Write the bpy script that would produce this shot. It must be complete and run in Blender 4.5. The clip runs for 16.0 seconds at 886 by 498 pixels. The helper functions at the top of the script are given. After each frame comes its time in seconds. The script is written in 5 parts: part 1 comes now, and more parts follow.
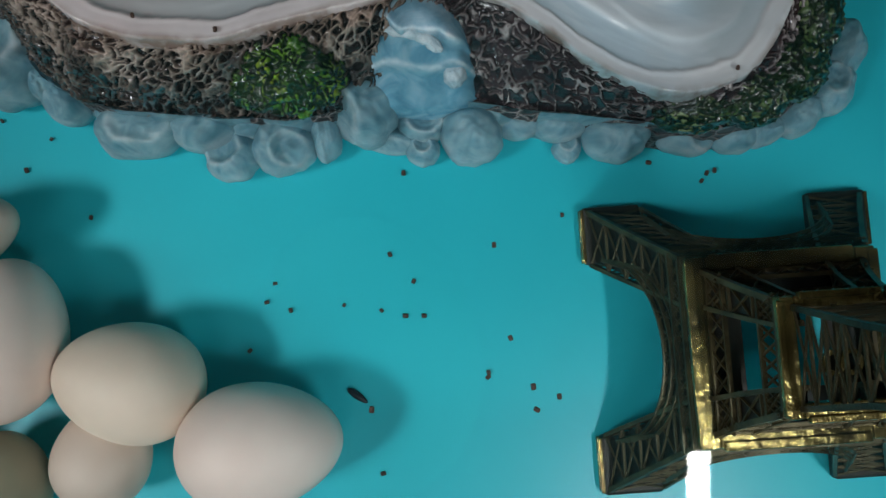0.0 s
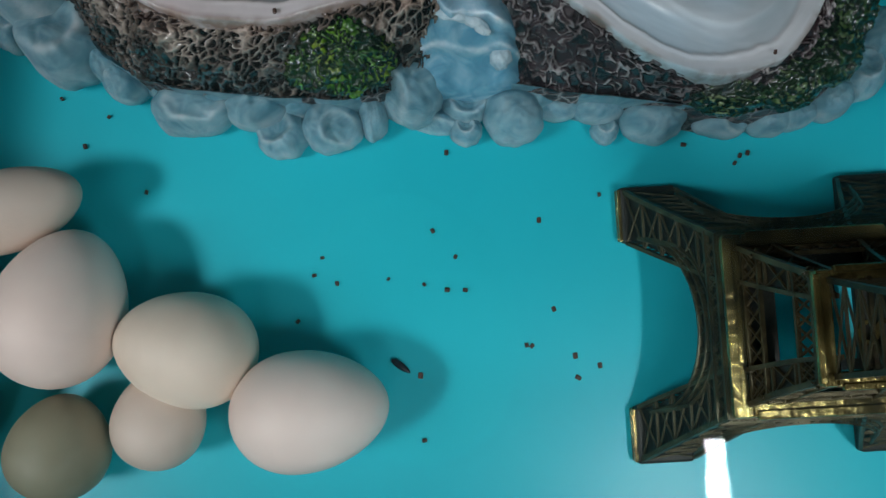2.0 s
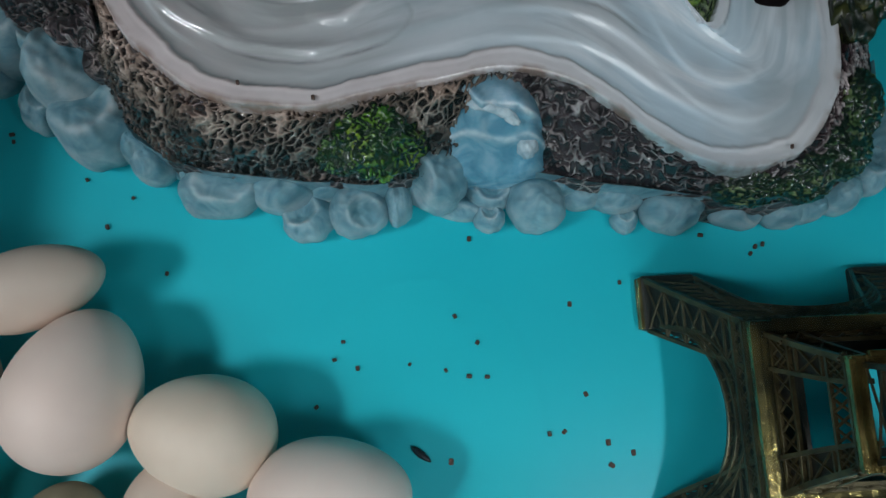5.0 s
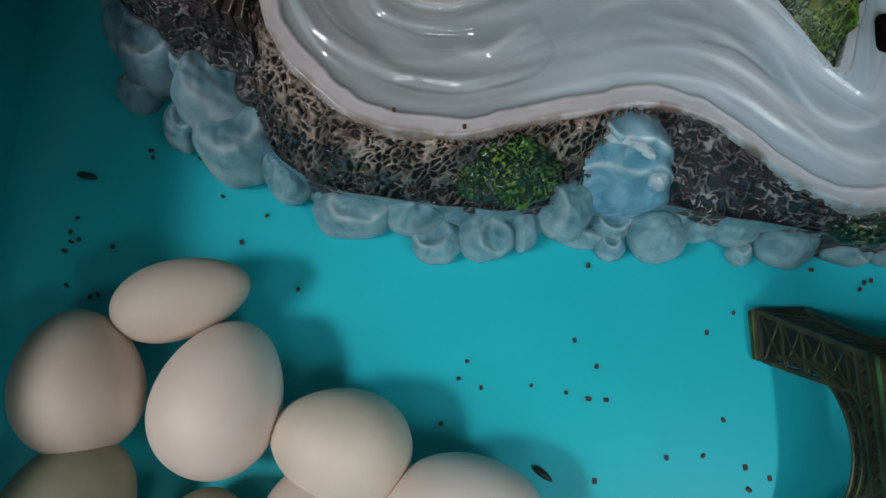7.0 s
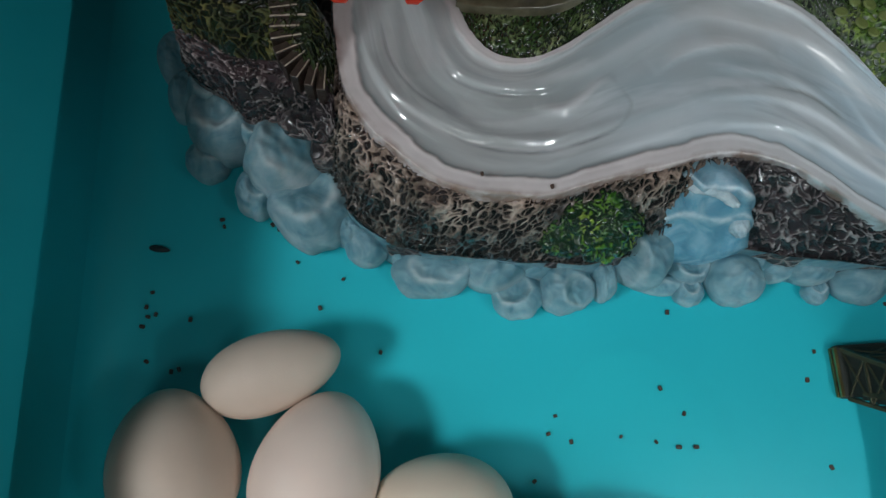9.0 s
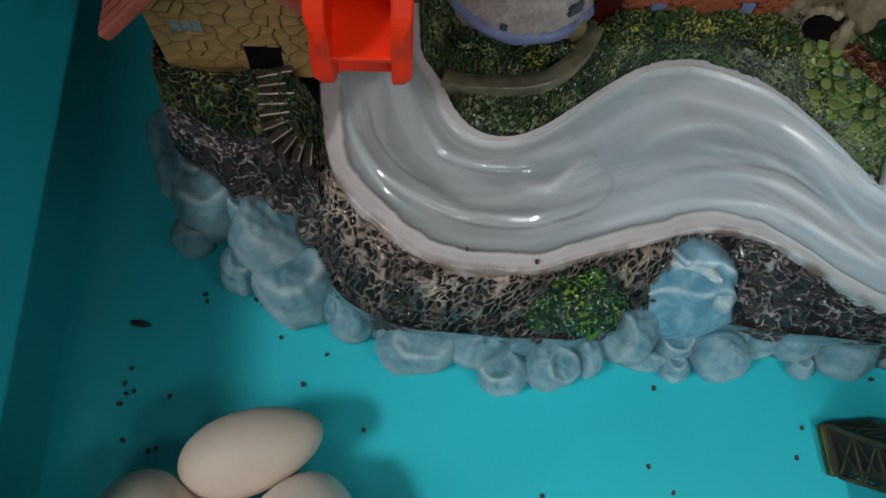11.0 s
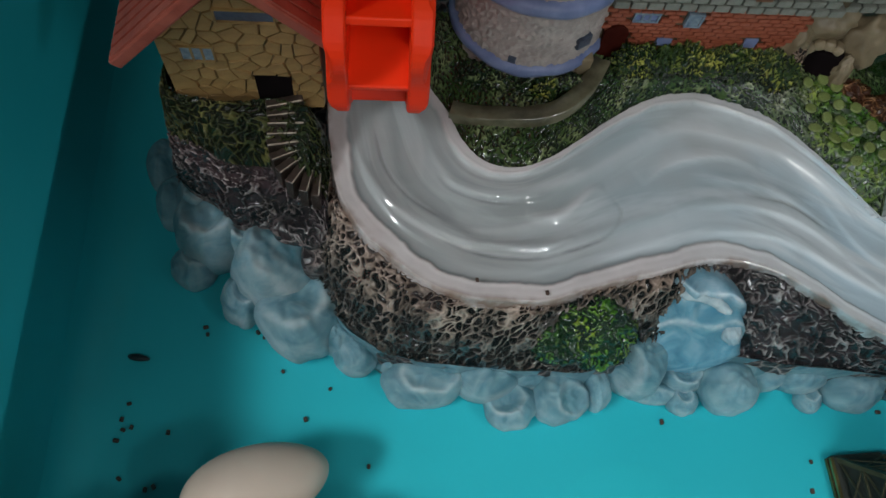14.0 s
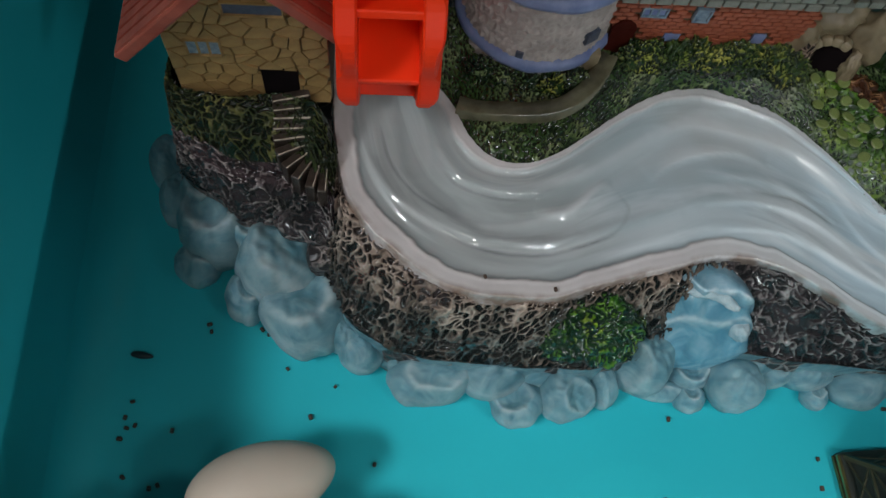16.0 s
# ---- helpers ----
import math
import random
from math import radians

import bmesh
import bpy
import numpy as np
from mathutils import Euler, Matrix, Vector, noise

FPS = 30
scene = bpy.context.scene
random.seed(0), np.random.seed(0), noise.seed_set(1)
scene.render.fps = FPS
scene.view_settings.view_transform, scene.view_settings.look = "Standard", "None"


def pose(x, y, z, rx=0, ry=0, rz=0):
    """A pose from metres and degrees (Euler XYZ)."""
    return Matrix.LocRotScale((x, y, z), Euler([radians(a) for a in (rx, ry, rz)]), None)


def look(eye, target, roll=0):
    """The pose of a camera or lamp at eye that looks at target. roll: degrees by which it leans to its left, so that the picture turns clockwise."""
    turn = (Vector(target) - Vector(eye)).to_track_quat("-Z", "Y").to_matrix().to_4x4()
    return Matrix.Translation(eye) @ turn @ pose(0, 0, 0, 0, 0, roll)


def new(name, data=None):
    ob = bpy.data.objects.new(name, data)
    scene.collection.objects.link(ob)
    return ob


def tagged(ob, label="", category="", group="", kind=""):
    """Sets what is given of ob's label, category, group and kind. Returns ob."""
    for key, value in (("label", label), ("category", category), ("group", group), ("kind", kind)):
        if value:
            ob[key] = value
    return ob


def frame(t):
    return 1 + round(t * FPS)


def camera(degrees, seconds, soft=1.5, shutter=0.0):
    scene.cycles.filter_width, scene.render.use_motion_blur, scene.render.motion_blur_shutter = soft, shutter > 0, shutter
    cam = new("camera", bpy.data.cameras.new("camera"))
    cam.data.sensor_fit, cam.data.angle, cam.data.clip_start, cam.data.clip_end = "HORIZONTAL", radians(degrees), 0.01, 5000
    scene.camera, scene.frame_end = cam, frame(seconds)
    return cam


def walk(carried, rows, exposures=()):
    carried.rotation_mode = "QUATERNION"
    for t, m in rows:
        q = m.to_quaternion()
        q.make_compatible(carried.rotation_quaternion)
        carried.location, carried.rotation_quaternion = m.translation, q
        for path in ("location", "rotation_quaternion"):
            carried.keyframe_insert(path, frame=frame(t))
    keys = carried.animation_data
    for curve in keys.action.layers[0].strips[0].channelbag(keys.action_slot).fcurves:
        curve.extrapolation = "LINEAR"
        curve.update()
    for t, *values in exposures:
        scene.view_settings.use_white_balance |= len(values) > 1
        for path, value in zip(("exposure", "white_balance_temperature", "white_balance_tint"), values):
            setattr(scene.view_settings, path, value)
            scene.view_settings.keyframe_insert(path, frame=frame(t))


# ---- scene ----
cam = camera(60.2, 16.0)
METRES, EYE, TILT, LEAN, TURN = 0.18, 0.288, -86.0, 0.0, 0.0
ROWS = [
    (0.0, 0.0, 0.0, 0.0, 0.0, 0.0, -0.0),
    (0.5, -0.0209, 0.0223, -0.0027, 0.24, -0.37, -0.36),
    (1.0, -0.0436, 0.0031, -0.0171, 0.69, -0.55, -0.41),
    (1.5, -0.0578, -0.0485, -0.0243, 0.46, -0.54, -0.44),
    (2.0, -0.0683, -0.0626, -0.0315, 0.69, -0.66, -0.63),
    (2.5, -0.0709, -0.0742, -0.0335, 0.58, -0.57, -0.55),
    (3.0, -0.0624, -0.0935, -0.0439, 0.46, 0.53, -0.47),
    (5.5, -0.2459, -0.062, -0.0726, -1.43, 8.0, -2.16),
    (6.0, -0.3327, -0.0798, -0.0797, -1.15, 8.59, -3.23),
    (6.5, -0.3903, -0.0903, -0.0759, -1.24, 8.43, -3.29),
    (7.0, -0.4424, -0.1208, -0.0803, -1.3, 8.52, -3.32),
    (7.5, -0.4964, -0.0982, -0.0675, -1.74, 8.67, -2.98),
    (8.0, -0.575, -0.1248, -0.0587, -1.53, 9.46, -2.33),
    (8.5, -0.6209, -0.1224, -0.0227, -1.75, 9.38, -1.08),
    (9.0, -0.6571, -0.1273, 0.0036, -1.93, 9.79, -0.14),
    (11.5, -0.6582, -0.1267, 0.0076, -3.35, 17.24, 0.1),
    (12.0, -0.7028, -0.1349, -0.0071, -3.75, 18.63, 0.09),
    (12.5, -0.7281, -0.1006, 0.0007, -4.56, 18.37, 0.32),
    (13.0, -0.7271, -0.095, 0.0041, -4.81, 18.14, 0.52),
    (13.5, -0.7218, -0.0987, 0.0012, -4.71, 18.1, 0.45),
    (14.0, -0.7153, -0.1033, -0.0031, -4.54, 18.18, 0.44),
    (14.5, -0.7147, -0.101, -0.0031, -4.6, 18.28, 0.49),
    (15.0, -0.723, -0.1002, -0.0037, -4.56, 18.2, 0.44),
    (15.5, -0.7267, -0.0949, -0.0008, -4.62, 18.02, 0.42),
    (16.0, -0.7398, -0.0893, -0.0024, -4.94, 18.03, 0.56),
]
walk(cam, [(t, pose(0, 0, EYE, TILT, LEAN, TURN) @ pose(METRES * x, METRES * y, METRES * z, 90 + pitch, roll, yaw)) for t, x, y, z, yaw, pitch, roll in ROWS],
     [(0.0, -0.36, 6400, 10), (1.5, -0.36, 6250, 10), (3.0, -0.36, 6150, 10), (6.0, -0.38, 6200, 10), (9.0, -0.37, 6350, 10), (11.5, -0.27, 6500, 10), (16.0, -0.27, 6500, 10)])

# ---- world, lamps, exposure ----
world = bpy.data.worlds.new("world")
scene.world = world
world.use_nodes = True
world.node_tree.nodes["Background"].inputs[0].default_value = (0.75, 0.85, 1.0, 1)
world.node_tree.nodes["Background"].inputs[1].default_value = 0.15


# an LED bar and a tube lamp hung over the tub, plus added fill: a second tube there and a square lamp on the ceiling
BAR = pose(0.214, -0.215, 0.453, 7, 7, 0)
# the second tube is added to brighten the fronts of the ornament
TUBES = ((look((-0.84, -0.31, 1.000), (-0.085, -0.005, 0.0), 0), 0.32, 0.16, 0.28, 27), (look((0.05, -0.54, 0.560), (-0.065, 0.150, 0.09)), 0.30, 0.030, 0.120, 52))


def lamp(name, m, sx, sy, watts, colour, beam=180.0):
    d = bpy.data.lights.new(name, "AREA")
    d.shape, d.size, d.size_y, d.energy, d.color = "RECTANGLE", sx, sy, watts, colour
    d.spread = radians(beam)
    new(name, d).matrix_world = m


lamp("led_light", BAR, 0.019, 0.18, 0.56, (0.96, 1.0, 1.0), 112)
for m, sx, sy, watts, beam in TUBES:
    lamp("unseen_tube_light", m, sx, sy, watts, (0.96, 0.99, 1.0), beam)
# added soft fill that weakens the shadows; no such lamp is known
lamp("added_fill_light", look((-0.15, -1.10, 2.262), (-0.15, -1.10, 0.0)), 0.5, 0.5, 5.2, (1.0, 0.98, 0.95))


# ---- helpers ----
def part(name, bm, mat, parent=None, label="", smooth=False):
    me = bpy.data.meshes.new(name)
    bm.normal_update()
    bm.to_mesh(me)
    bm.free()
    if smooth:
        me.polygons.foreach_set("use_smooth", [True] * len(me.polygons))
    me.materials.append(mat)
    ob = new(name, me)
    if parent is not None:
        ob.parent = parent
    if label:
        tagged(ob, label)
    return ob


def mesh_part(name, verts, faces, mat, parent=None, label="", smooth=True):
    me = bpy.data.meshes.new(name)
    me.from_pydata([tuple(v) for v in verts], [], faces)
    me.validate()
    if smooth:
        me.polygons.foreach_set("use_smooth", [True] * len(me.polygons))
    me.materials.append(mat)
    ob = new(name, me)
    if parent is not None:
        ob.parent = parent
    if label:
        tagged(ob, label)
    return ob


def shared(name, me, parent, m):
    ob = new(name, me)
    ob.parent = parent
    ob.matrix_basis = m
    return ob


def empty(name, place=(0, 0, 0)):
    ob = new(name)
    ob.empty_display_size = 0.01
    ob.location = place
    return ob


def box_bm(bm, sx, sy, sz, m=Matrix(), bevel=0.0):
    r = bmesh.ops.create_cube(bm, size=1.0, matrix=m @ Matrix.Diagonal((sx, sy, sz, 1)))
    if bevel:
        es = list({e for v in r["verts"] for e in v.link_edges})
        bmesh.ops.bevel(bm, geom=es, offset=bevel, segments=2, affect="EDGES", profile=0.5)


def bar(bm, a, b, w, h=None):
    """A square bar from a to b."""
    a, b = Vector(a), Vector(b)
    q = (b - a).to_track_quat("Z", "Y").to_matrix().to_4x4()
    m = Matrix.Translation((a + b) / 2) @ q
    bmesh.ops.create_cube(bm, size=1.0, matrix=m @ Matrix.Diagonal((w, h or w, (b - a).length, 1)))


def spline(points, n):
    """n points at even steps along a smooth curve through the given ones."""
    p = np.array(points, float)
    q = np.vstack([2 * p[0] - p[1], p, 2 * p[-1] - p[-2]])
    out = []
    for i in range(len(p) - 1):
        a, b, c, d = q[i:i + 4]
        for t in np.linspace(0, 1, 24, endpoint=False):
            out.append(0.5 * (2 * b + (c - a) * t + (2 * a - 5 * b + 4 * c - d) * t * t + (3 * b - a - 3 * c + d) * t ** 3))
    out.append(p[-1])
    out = np.array(out)
    s = np.r_[0, np.cumsum(np.linalg.norm(np.diff(out, axis=0), axis=1))]
    k = np.linspace(0, s[-1], n)
    return np.stack([np.interp(k, s, out[:, j]) for j in range(out.shape[1])], 1)


def grid_faces(n, m):
    return [(i * m + j, i * m + j + 1, (i + 1) * m + j + 1, (i + 1) * m + j) for i in range(n - 1) for j in range(m - 1)]


def fbm(v, octaves=4):
    return noise.fractal(Vector(v), 1.0, 2.0, octaves)


def paleness(ob, values):
    """Stores how pale each point is coloured: brushed ridges, foam rims, painted river sheen."""
    ob.data.attributes.new("paleness", "FLOAT", "POINT").data.foreach_set("value", np.asarray(values, dtype=np.float32))


# ---- materials ----
def material(name):
    mat = bpy.data.materials.new(name)
    mat.use_nodes = True
    nt = mat.node_tree
    return mat, nt, nt.nodes["Principled BSDF"]


def link(nt, a, b):
    nt.links.new(a, b)


def coords(nt, scale=1.0):
    tc = nt.nodes.new("ShaderNodeTexCoord")
    mp = nt.nodes.new("ShaderNodeMapping")
    mp.inputs["Scale"].default_value = (scale, scale, scale) if not isinstance(scale, tuple) else scale
    link(nt, tc.outputs["Object"], mp.inputs["Vector"])
    return mp.outputs["Vector"]


def noise_tex(nt, vec, scale, detail=4.0, rough=0.55, warp=0.0):
    n = nt.nodes.new("ShaderNodeTexNoise")
    n.inputs["Scale"].default_value, n.inputs["Detail"].default_value, n.inputs["Roughness"].default_value = scale, detail, rough
    n.inputs["Distortion"].default_value = warp
    link(nt, vec, n.inputs["Vector"])
    return n.outputs["Fac"]


def ramp(nt, fac, stops):
    r = nt.nodes.new("ShaderNodeValToRGB")
    el = r.color_ramp.elements
    while len(el) < len(stops):
        el.new(0.5)
    for e, (p, c) in zip(el, stops):
        e.position, e.color = p, (*c, 1)
    link(nt, fac, r.inputs["Fac"])
    return r.outputs["Color"]


def mix(nt, fac, a, b, kind="MIX"):
    m = nt.nodes.new("ShaderNodeMix")
    m.data_type, m.blend_type = "RGBA", kind
    for sock, v in ((m.inputs[0], fac), (m.inputs[6], a), (m.inputs[7], b)):
        if isinstance(v, (int, float)):
            sock.default_value = v
        elif isinstance(v, tuple):
            sock.default_value = (*v, 1)
        else:
            link(nt, v, sock)
    return m.outputs[2]


def bump(nt, bsdf, height, strength, distance):
    b = nt.nodes.new("ShaderNodeBump")
    b.inputs["Strength"].default_value, b.inputs["Distance"].default_value = strength, distance
    link(nt, height, b.inputs["Height"])
    link(nt, b.outputs["Normal"], bsdf.inputs["Normal"])


def simple(name, stops, scale, rough, bump_d=0.0, metal=0.0, detail=5.0, coat=0.0, fine=0.0):
    """Mottled paint, plastic or stone: colour by noise, fine relief."""
    mat, nt, b = material(name)
    v = coords(nt)
    f = noise_tex(nt, v, scale, detail)
    c = ramp(nt, f, stops)
    link(nt, c, b.inputs["Base Color"])
    b.inputs["Roughness"].default_value, b.inputs["Metallic"].default_value = rough, metal
    b.inputs["Coat Weight"].default_value, b.inputs["Coat Roughness"].default_value = coat, 0.08
    if bump_d:
        bump(nt, b, noise_tex(nt, v, fine or scale * 4, 4.0), 0.6, bump_d)
    return mat


def maths(nt, op, a, b):
    m = nt.nodes.new("ShaderNodeMath")
    m.operation = op
    for sock, v in zip(m.inputs, (a, b)):
        if isinstance(v, (int, float)):
            sock.default_value = v
        else:
            link(nt, v, sock)
    return m.outputs[0]


def rooty(name, low, mid, high, scale, rough=0.35, depth=0.0008, thin=1.0, patchy=0.45, second=1.7, veins=False):
    """Moulded resin with worm-like ridges, dry-brushed light on the ridges and dark between them."""
    mat, nt, b = material(name)
    v = coords(nt)
    r1 = maths(nt, "ABSOLUTE", maths(nt, "SUBTRACT", noise_tex(nt, v, scale, 2.0, 0.45, 0.6), 0.5), 0.0)
    r2 = maths(nt, "ABSOLUTE", maths(nt, "SUBTRACT", noise_tex(nt, v, scale * second, 1.5, 0.4, 0.9), 0.5), 0.0)
    f = maths(nt, "MINIMUM", r1, maths(nt, "MULTIPLY_ADD", r2, 1.2))
    if veins:
        warp = nt.nodes.new("ShaderNodeTexNoise")
        warp.inputs["Scale"].default_value, warp.inputs["Detail"].default_value = scale * 1.3, 3.0
        link(nt, v, warp.inputs["Vector"])
        add = nt.nodes.new("ShaderNodeVectorMath")
        add.operation = "MULTIPLY_ADD"
        link(nt, warp.outputs["Color"], add.inputs[0])
        add.inputs[1].default_value = (1.0 / scale,) * 3
        link(nt, v, add.inputs[2])
        vo = nt.nodes.new("ShaderNodeTexVoronoi")
        vo.feature = "DISTANCE_TO_EDGE"
        vo.inputs["Scale"].default_value = scale
        link(nt, add.outputs[0], vo.inputs["Vector"])
        f = maths(nt, "MULTIPLY", vo.outputs["Distance"], 0.5)
    fine = noise_tex(nt, v, scale * 4.0, 3.0)
    f = maths(nt, "ADD", f, maths(nt, "MULTIPLY", maths(nt, "SUBTRACT", fine, 0.5), 0.05))
    patch = ramp(nt, noise_tex(nt, v, scale * 0.22, 3.0), [(patchy - 0.08, (0.12, 0.12, 0.12)), (patchy + 0.12, (1, 1, 1))])
    ridge = ramp(nt, f, [(0.012 * thin, high), (0.034 * thin, mid), (0.075 * thin, low)])
    dull = ramp(nt, f, [(0.012 * thin, mid), (0.05 * thin, low), (0.12, tuple(x * 0.7 for x in low))])
    link(nt, mix(nt, patch, dull, ridge), b.inputs["Base Color"])
    b.inputs["Roughness"].default_value = rough
    bump(nt, b, ramp(nt, f, [(0.0, (1, 1, 1)), (0.11, (0, 0, 0))]), 1.0, depth)
    return mat


M_tub = simple("turquoise_plastic", [(0.3, (0.020, 0.50, 0.585)), (0.7, (0.028, 0.56, 0.645))], 9.0, 0.35, 0.0002, fine=60)
M_shell = simple("egg_shell", [(0.3, (0.74, 0.585, 0.51)), (0.7, (0.84, 0.685, 0.60))], 40.0, 0.55, 0.00012, fine=900)
M_shell_cream = simple("cream_egg_shell", [(0.3, (0.68, 0.545, 0.43)), (0.7, (0.78, 0.645, 0.52))], 40.0, 0.55, 0.00012, fine=900)
M_shell_tan = simple("tan_egg_shell", [(0.3, (0.60, 0.475, 0.385)), (0.7, (0.70, 0.565, 0.47))], 34.0, 0.58, 0.00012, fine=900)
# darker, yellower shell colour for two eggs low in the pile
M_shell_dim = simple("egg_shell_dull", [(0.25, (0.19, 0.175, 0.105)), (0.6, (0.31, 0.285, 0.195))], 30.0, 0.6, 0.00012, fine=900)
M_rock = rooty("bark_rock_resin", (0.016, 0.011, 0.010), (0.13, 0.085, 0.062), (0.62, 0.46, 0.36), 250.0, 0.26, 0.0015, 1.7, 0.38)
M_rock_dark = rooty("dark_rock_resin", (0.034, 0.022, 0.024), (0.075, 0.05, 0.05), (0.42, 0.34, 0.32), 165.0, 0.32, 0.0012, 1.25, 0.46, veins=True)
M_pad = simple("pale_green_paint", [(0.3, (0.15, 0.21, 0.055)), (0.7, (0.27, 0.33, 0.11))], 200.0, 0.3, 0.0002)
M_red = simple("orange_red_plastic", [(0.3, (0.95, 0.035, 0.006)), (0.7, (0.98, 0.05, 0.009))], 20.0, 0.42, 0.0001)
M_roof = simple("terracotta_paint", [(0.3, (0.24, 0.050, 0.032)), (0.7, (0.44, 0.115, 0.078))], 90.0, 0.4, 0.0003)
M_stone = simple("ochre_stone_paint", [(0.3, (0.18, 0.108, 0.038)), (0.7, (0.36, 0.228, 0.088))], 120.0, 0.5, 0.0004)
M_mortar = simple("dark_mortar", [(0.3, (0.05, 0.034, 0.016)), (0.7, (0.11, 0.075, 0.035))], 150.0, 0.6, 0.0003)
M_brick = simple("red_brick_paint", [(0.3, (0.21, 0.045, 0.022)), (0.7, (0.38, 0.105, 0.052))], 160.0, 0.5, 0.0003)
M_block = simple("grey_stone_paint", [(0.3, (0.11, 0.12, 0.10)), (0.7, (0.26, 0.27, 0.235))], 150.0, 0.5, 0.0004)
M_stucco = simple("mauve_grey_stucco", [(0.3, (0.34, 0.29, 0.27)), (0.7, (0.54, 0.48, 0.445))], 120.0, 0.45, 0.0010, fine=700)
M_blue = simple("slate_blue_paint", [(0.3, (0.13, 0.17, 0.34)), (0.7, (0.24, 0.29, 0.48))], 120.0, 0.4, 0.0003)
M_pane = simple("pale_blue_paint", [(0.3, (0.09, 0.15, 0.22)), (0.7, (0.28, 0.36, 0.42))], 500.0, 0.35, 0.0002)
# black standing in for the shade inside door, arch and culvert
M_hole = simple("opening_shade_black", [(0.3, (0.004, 0.003, 0.003)), (0.7, (0.009, 0.006, 0.007))], 80.0, 0.95)
M_tan = simple("tan_rock_paint", [(0.3, (0.16, 0.12, 0.07)), (0.7, (0.30, 0.24, 0.15))], 70.0, 0.4, 0.0006)
M_rust = simple("rusty_brown_paint", [(0.3, (0.10, 0.035, 0.012)), (0.7, (0.24, 0.09, 0.03))], 90.0, 0.35, 0.0005)
M_nosing = simple("pale_lit_edge_paint", [(0.3, (0.22, 0.175, 0.135)), (0.7, (0.48, 0.41, 0.33))], 320.0, 0.35, 0.0003)
M_step = simple("brown_step_paint", [(0.3, (0.012, 0.009, 0.007)), (0.7, (0.055, 0.040, 0.032))], 260.0, 0.3, 0.0004)
M_dark_red = simple("dark_red_recess", [(0.3, (0.035, 0.006, 0.004)), (0.7, (0.07, 0.012, 0.008))], 120.0, 0.6)
M_path = simple("olive_path_paint", [(0.3, (0.075, 0.070, 0.040)), (0.7, (0.19, 0.18, 0.115))], 110.0, 0.15, 0.0005, coat=0.6)
M_brass = simple("antique_brass", [(0.3, (0.03, 0.023, 0.009)), (0.50, (0.17, 0.125, 0.038)), (0.72, (0.45, 0.35, 0.11))], 90.0, 0.36, 0.0003, metal=0.75)
M_bronze = simple("dark_bronze", [(0.3, (0.008, 0.007, 0.004)), (0.7, (0.045, 0.036, 0.014))], 170.0, 0.4, 0.0003, metal=0.6)
M_gold = simple("rubbed_brass", [(0.3, (0.05, 0.038, 0.012)), (0.52, (0.21, 0.165, 0.055)), (0.72, (0.42, 0.34, 0.12))], 70.0, 0.19, 0.0009, metal=0.8)
M_lath = simple("olive_brass", [(0.3, (0.022, 0.019, 0.008)), (0.7, (0.105, 0.088, 0.040))], 140.0, 0.42, 0.0002, metal=0.5)
M_core = simple("near_black_brass", [(0.3, (0.006, 0.006, 0.004)), (0.7, (0.022, 0.020, 0.012))], 170.0, 0.5, 0.0003, metal=0.3)
M_pellet = simple("brown_pellet", [(0.3, (0.03, 0.022, 0.016)), (0.7, (0.10, 0.05, 0.035))], 900.0, 0.7)
M_seed = simple("black_seed", [(0.3, (0.006, 0.006, 0.012)), (0.7, (0.02, 0.015, 0.02))], 600.0, 0.45)
M_wall = simple("grey_plaster", [(0.3, (0.36, 0.36, 0.34)), (0.7, (0.44, 0.44, 0.42))], 4.0, 0.8)
M_floor = simple("grey_floor_tile", [(0.3, (0.30, 0.29, 0.27)), (0.7, (0.38, 0.37, 0.35))], 6.0, 0.5)
M_white = simple("white_enamel", [(0.3, (0.72, 0.72, 0.70)), (0.7, (0.78, 0.78, 0.76))], 10.0, 0.4)


